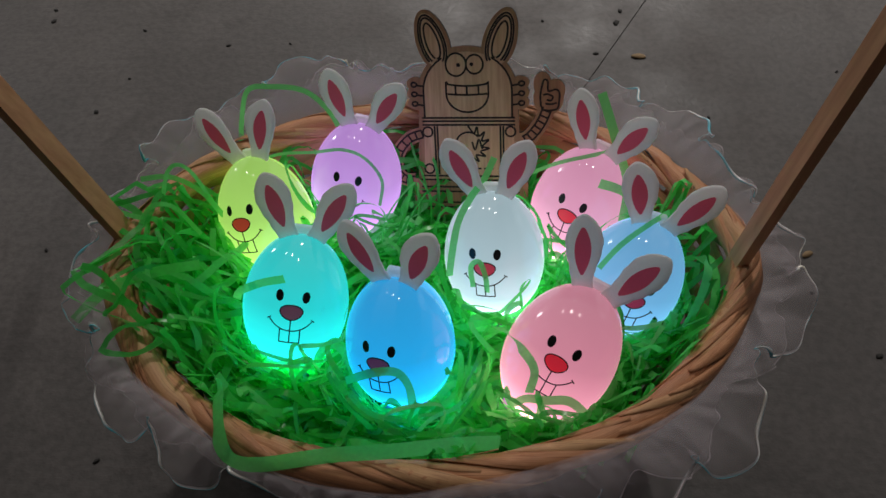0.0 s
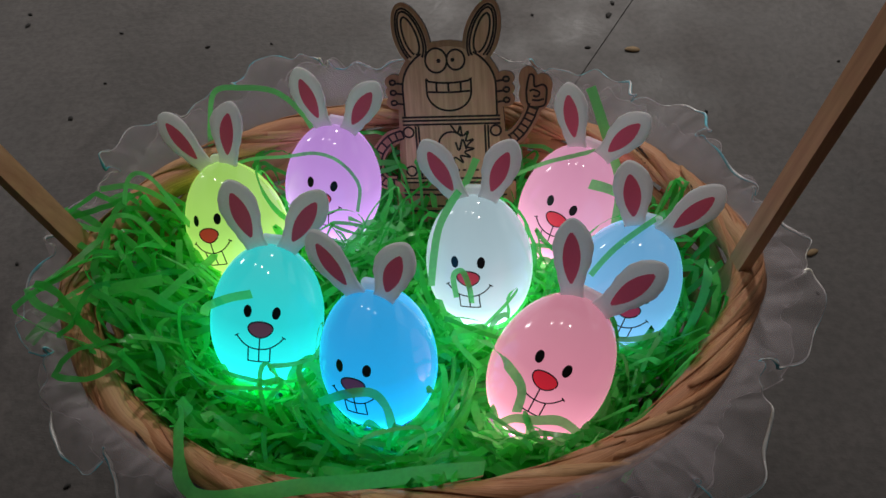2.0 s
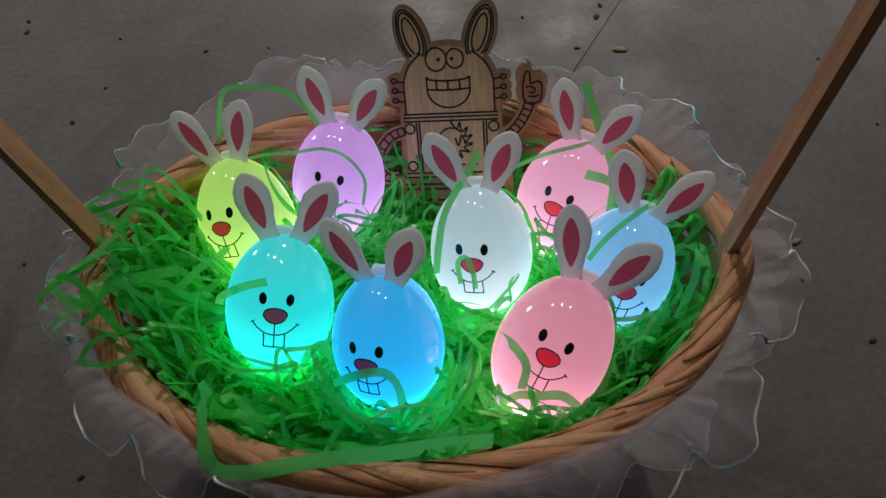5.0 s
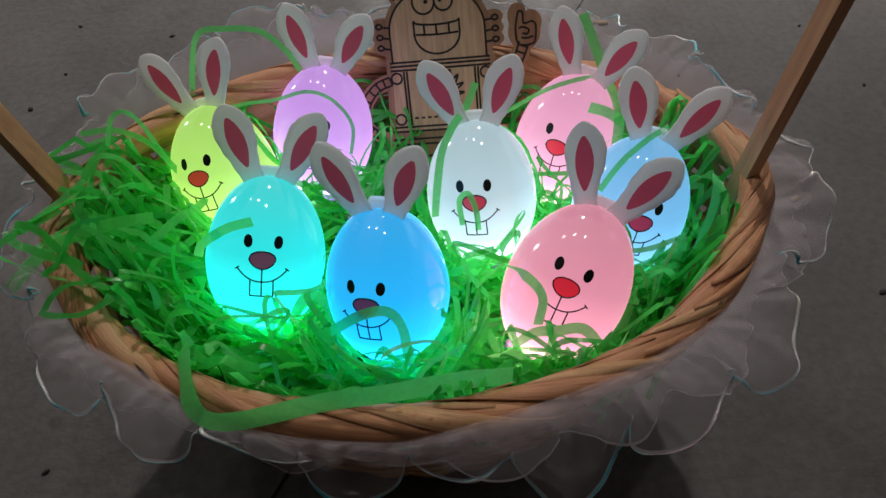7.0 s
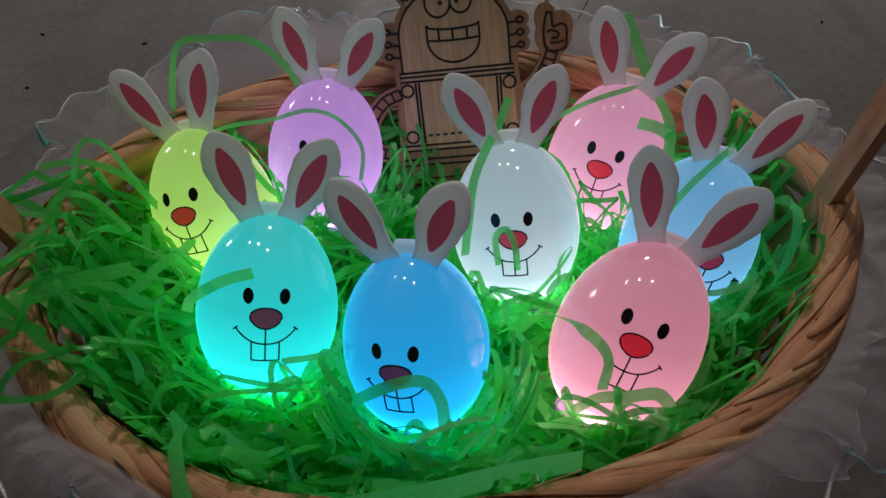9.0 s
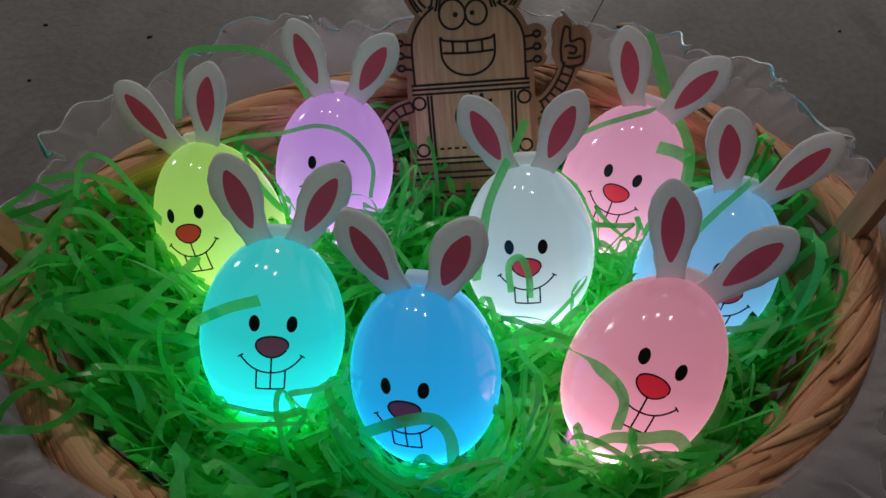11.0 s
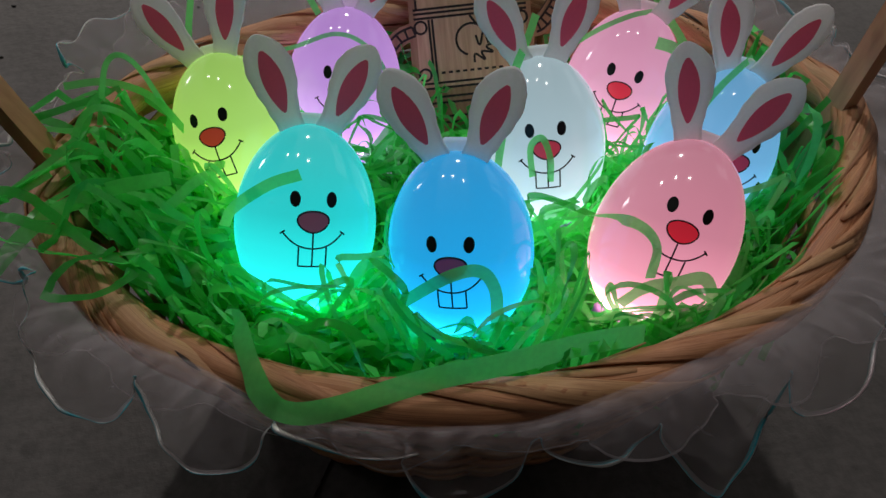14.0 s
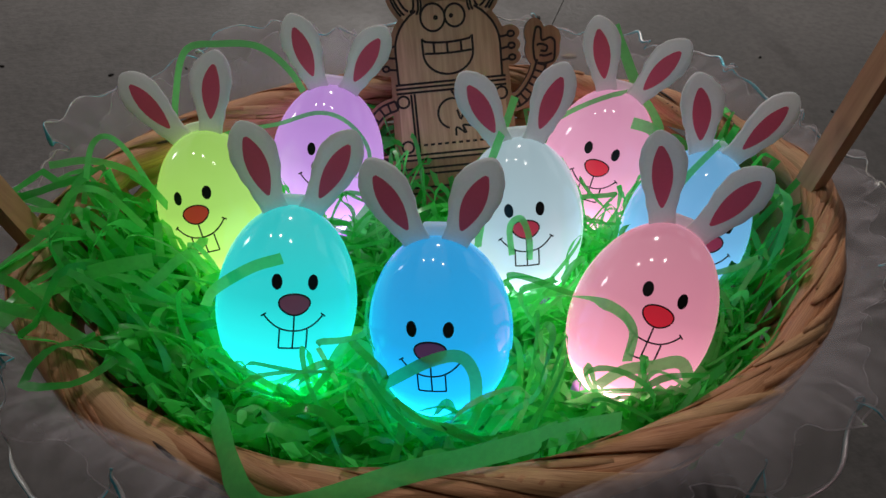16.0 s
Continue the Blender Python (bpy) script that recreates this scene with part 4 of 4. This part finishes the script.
def clear_of_faces(p):
    """Leaves out strands that would stand before an egg's printed face."""
    keep = np.ones(len(p), bool)
    for rv, at, *_ in EGGS:
        off = abs(p[..., 0] - at[0])
        near = (off < 0.024) & (p[..., 1] < at[1]) & (p[..., 1] > at[1] - 0.05) & (p[..., 2] > at[2] - 0.008 + 0.5 * off)
        keep &= ~near.any(1)
    return p[keep]


def build_grass():
    rng = np.random.default_rng(7)
    deep = strands(rng, 620, -0.045, -0.014, (0.04, 0.09), steps=24, limit=0.94)
    mid = strands(rng, 380, -0.018, 0.0, (0.06, 0.13), heave=0.012, steps=24, curl=1.4, limit=0.94)
    top = strands(rng, 210, -0.008, 0.008, (0.08, 0.18), curl=1.8, heave=0.018, steps=24, limit=0.945)
    heap = arches(rng, 260, (2.3, 4.3), 0.25, (0.010, 0.034), (0.03, 0.075))
    bows = arches(rng, 400, (0, 2 * np.pi), 0.0, (0.008, 0.026), (0.03, 0.085))
    edge = arches(rng, 120, (3.9, 6.6), 0.5, (0.008, 0.020), (0.05, 0.10))
    spill = strands(rng, 50, 0.002, 0.016, (0.05, 0.10), curl=1.2, steps=20, heave=0.016, arc=(2.65, 3.75), inner=0.5, limit=1.2, spread=0.3)
    # curls that arch up in front of each egg
    curls = []
    for rv, at, *_ in EGGS:
        for k in range(13):
            a0, span = rng.uniform(-2.7, -0.4), rng.uniform(0.5, 1.8) * rng.choice((-1, 1))
            r0, h, low = EGG_R * rng.uniform(1.0, 1.5), rng.uniform(0.006, 0.026), rng.uniform(0.018, 0.034)
            u = np.linspace(0, 1, 24)
            a = a0 + span * (u - 0.5)
            rr = r0 * (1 + 0.25 * rng.uniform(-1, 1) * u)
            curls.append(np.stack([at[0] + rr * np.cos(a), at[1] - 0.004 + rr * np.sin(a), at[2] - low + h * np.sin(np.pi * (0.08 + 0.84 * u)) + 0.004 * np.sin(9 * u + k)], 1))

    def settled(free, top_z=0.112):
        p = egg_push(free)
        moved = np.linalg.norm(p - free, axis=-1) > 0.0005
        return p[~((moved & (p[..., 2] > top_z)).any(1))]

    # thin curly shreds that reach up before and beside the eggs
    shreds = []
    for rv, at, *_ in EGGS:
        for k in range(22):
            a0, span = rng.uniform(-2.9, -0.2), rng.uniform(0.3, 1.3) * rng.choice((-1, 1))
            r0, h, low = EGG_R * rng.uniform(1.05, 1.7), rng.uniform(0.016, 0.044), rng.uniform(0.020, 0.034)
            u = np.linspace(0, 1, 24)
            a = a0 + span * (u - 0.5) + 0.25 * np.sin(7 * u + k)
            rr = r0 * (1 + 0.3 * rng.uniform(-1, 1) * u)
            shreds.append(np.stack([at[0] + rr * np.cos(a), at[1] - 0.004 + rr * np.sin(a), at[2] - low + h * np.sin(np.pi * u ** rng.uniform(0.6, 1.6)) + 0.003 * np.sin(11 * u + k)], 1))
    broad, usual, thin = (0.0030, 0.0050), (0.0020, 0.0042), (0.0010, 0.0030)
    ob = strip_mesh("paper_grass", ((settled(deep), broad), (settled(np.concatenate([mid, top])), usual), (settled(clear_of_faces(np.concatenate([heap, bows]))), usual), (settled(clear_of_faces(edge)), broad),
                                    (settled(spill), usual), (egg_push(np.array(curls), 1.07), usual), (egg_push(np.array(shreds), 1.05), thin)), rng)
    tagged(ob, "shredded translucent green cellophane grass filling the basket", "basket grass", kind="stuff")


# strands that stand out: control points in millimetres, width in millimetres
STRANDS = (
    (((-92, -60, 122), (-89, -71, 134), (-85, -88, 136), (-82, -97, 135), (-76, -102, 133), (-64, -103, 133), (-38, -100, 135), (-14, -98, 134), (10, -95, 133), (30, -92, 128)), 7.0),
    (((-114, 90, 112), (-110, 95, 130), (-101, 96, 152), (-86, 96, 154), (-73, 95, 153), (-65, 94, 148), (-58, 91, 140), (-54, 88, 132)), 2.8),
    (((-100, 78, 116), (-86, 77, 122), (-67, 74, 126), (-49, 66, 136), (-37, 63, 132), (-29, 58, 120), (-31, 51, 107)), 1.8),
    (((88, 86, 155), (92, 80, 146), (98, 68, 132), (101, 47, 126), (100, 36, 106)), 5.0),
    (((44, 70, 108), (51, 67, 114), (65, 60, 130), (79, 57, 138), (97, 67, 132)), 2.2),
    (((85, 43, 133), (94, 43, 129), (104, 46, 119)), 5.0),
    (((80, -6, 128), (86, -2, 135), (92, 1, 141), (103, 8, 144), (115, 19, 139)), 2.6),
    (((-98, -12, 112), (-92, -15, 124), (-78, -19, 137), (-67, -19, 140)), 4.0),
    (((-60, -42, 84), (-55, -40, 103), (-48, -38, 112), (-41, -42, 110), (-36, -52, 96), (-34, -58, 84)), 4.2),
    (((-46, -52, 98), (-37, -56, 112), (-24, -60, 127), (-14, -61, 129), (-9, -64, 121), (-8, -67, 104)), 4.2),
    (((28, -24, 106), (34, -33, 116), (41, -51, 131), (46, -60, 129), (44, -66, 119)), 4.0),
    (((36, -66, 106), (43, -67, 115), (51, -70, 120), (61, -71, 121), (72, -69, 100)), 4.5),
    (((31, 46, 150), (26, 39, 142), (19, 25, 144), (13, 15, 138), (10, 7, 126), (8, 2, 110)), 3.6),
    (((20, -6, 112), (19, -2, 124), (23, -2, 128), (26, -6, 121), (27, -8, 110)), 2.6),
    (((-170, -30, 122), (-158, -22, 130), (-145, -18, 136), (-128, -12, 137), (-112, -5, 132)), 5.0),
    (((-150, 10, 128), (-140, 22, 142), (-130, 26, 138), (-118, 18, 126)), 2.6),
    (((-152, 45, 138), (-138, 48, 136), (-122, 42, 132), (-112, 36, 118)), 2.8),
    (((-140, 30, 130), (-132, 40, 150), (-124, 44, 146), (-116, 40, 120)), 2.0),
    (((120, -30, 112), (126, -20, 128), (130, -8, 132), (131, 6, 120), (128, 12, 108)), 4.0),
    (((96, -70, 112), (106, -60, 122), (116, -50, 124), (124, -36, 116)), 5.0),
    (((62, -86, 118), (80, -80, 124), (96, -70, 124), (108, -58, 116)), 5.0),
)


def build_strands():
    rnd = random.Random(3)
    for pts, width in STRANDS:
        path = smooth_path([Vector(p) * 0.001 for p in pts], 8 * len(pts))
        n = len(path)
        lean = rnd.uniform(-0.3, 0.3)
        nor = []
        for i, p in enumerate(path):
            d = (path[min(i + 1, n - 1)] - path[max(i - 1, 0)]).normalized()
            o = Vector((lean + 0.15 * math.sin(i * 0.3), -0.8, 0.6))
            nor.append((o - d * o.dot(d)).normalized())
        bm = bmesh.new()
        ribbon(bm, path, nor, width * 0.001)
        ob = link("grass_strand", bm, GRASS)
        tagged(ob, "single curled strand of green cellophane grass", "grass strand", "loose grass strands")


# ---- litter on the floor ----
def build_litter():
    rnd = random.Random(12)
    spots = ((-0.391, 0.394, 9), (-0.309, 0.263, 8), (-0.302, 0.113, 5), (-0.208, 0.351, 6), (0.135, 0.330, 7), (0.159, 0.374, 11), (-0.214, -0.049, 6), (-0.395, 0.411, 7),
             (0.090, 0.379, 5), (0.165, 0.392, 8), (0.220, 0.245, 5), (0.256, 0.071, 4), (0.342, 0.300, 4), (0.362, 0.217, 5), (0.286, 0.022, 7), (-0.295, 0.376, 5), (-0.291, 0.306, 4), (-0.149, 0.352, 4))
    for x, y, s in spots:
        bm = bmesh.new()
        bmesh.ops.create_icosphere(bm, subdivisions=2, radius=0.5)
        for v in bm.verts:
            k = 0.75 + 0.5 * noise.noise(v.co * 3 + Vector((x * 90, y * 90, 0)))
            v.co = Vector((v.co.x * s * k, v.co.y * s * 0.6 * k, max(v.co.z, -0.3) * 2.0)) * 0.001
        ob = link("dirt_crumb", bm, DARK)
        ob.location, ob.rotation_euler = (x, y, FLOOR_Z + 0.0006), (0, 0, rnd.uniform(0, 3))
        tagged(ob, "small dark crumb of dirt on the concrete", "dirt", "crumbs on the floor")
    for x, y, s in ((0.173, 0.325, 6.5), (0.262, 0.104, 4.5)):
        bm = bmesh.new()
        slab(bm, ellipse(0, 0, s * 0.001, s * 0.0005, 0.3, 18, 0.2), 0.0004, 0.0009, lambda u, w: 40 * w * w + 8 * u * u)
        ob = link("dry_leaf", bm, LEAF)
        ob.location, ob.rotation_euler = (x, y, FLOOR_Z), (0, 0, rnd.uniform(-0.5, 0.5))
        tagged(ob, "small curled yellow-brown leaf on the concrete", "leaf", "bits of leaf on the floor")


build_room()
build_basket()
build_frill()
build_eggs()
build_figure()
build_grass()
build_strands()
build_litter()
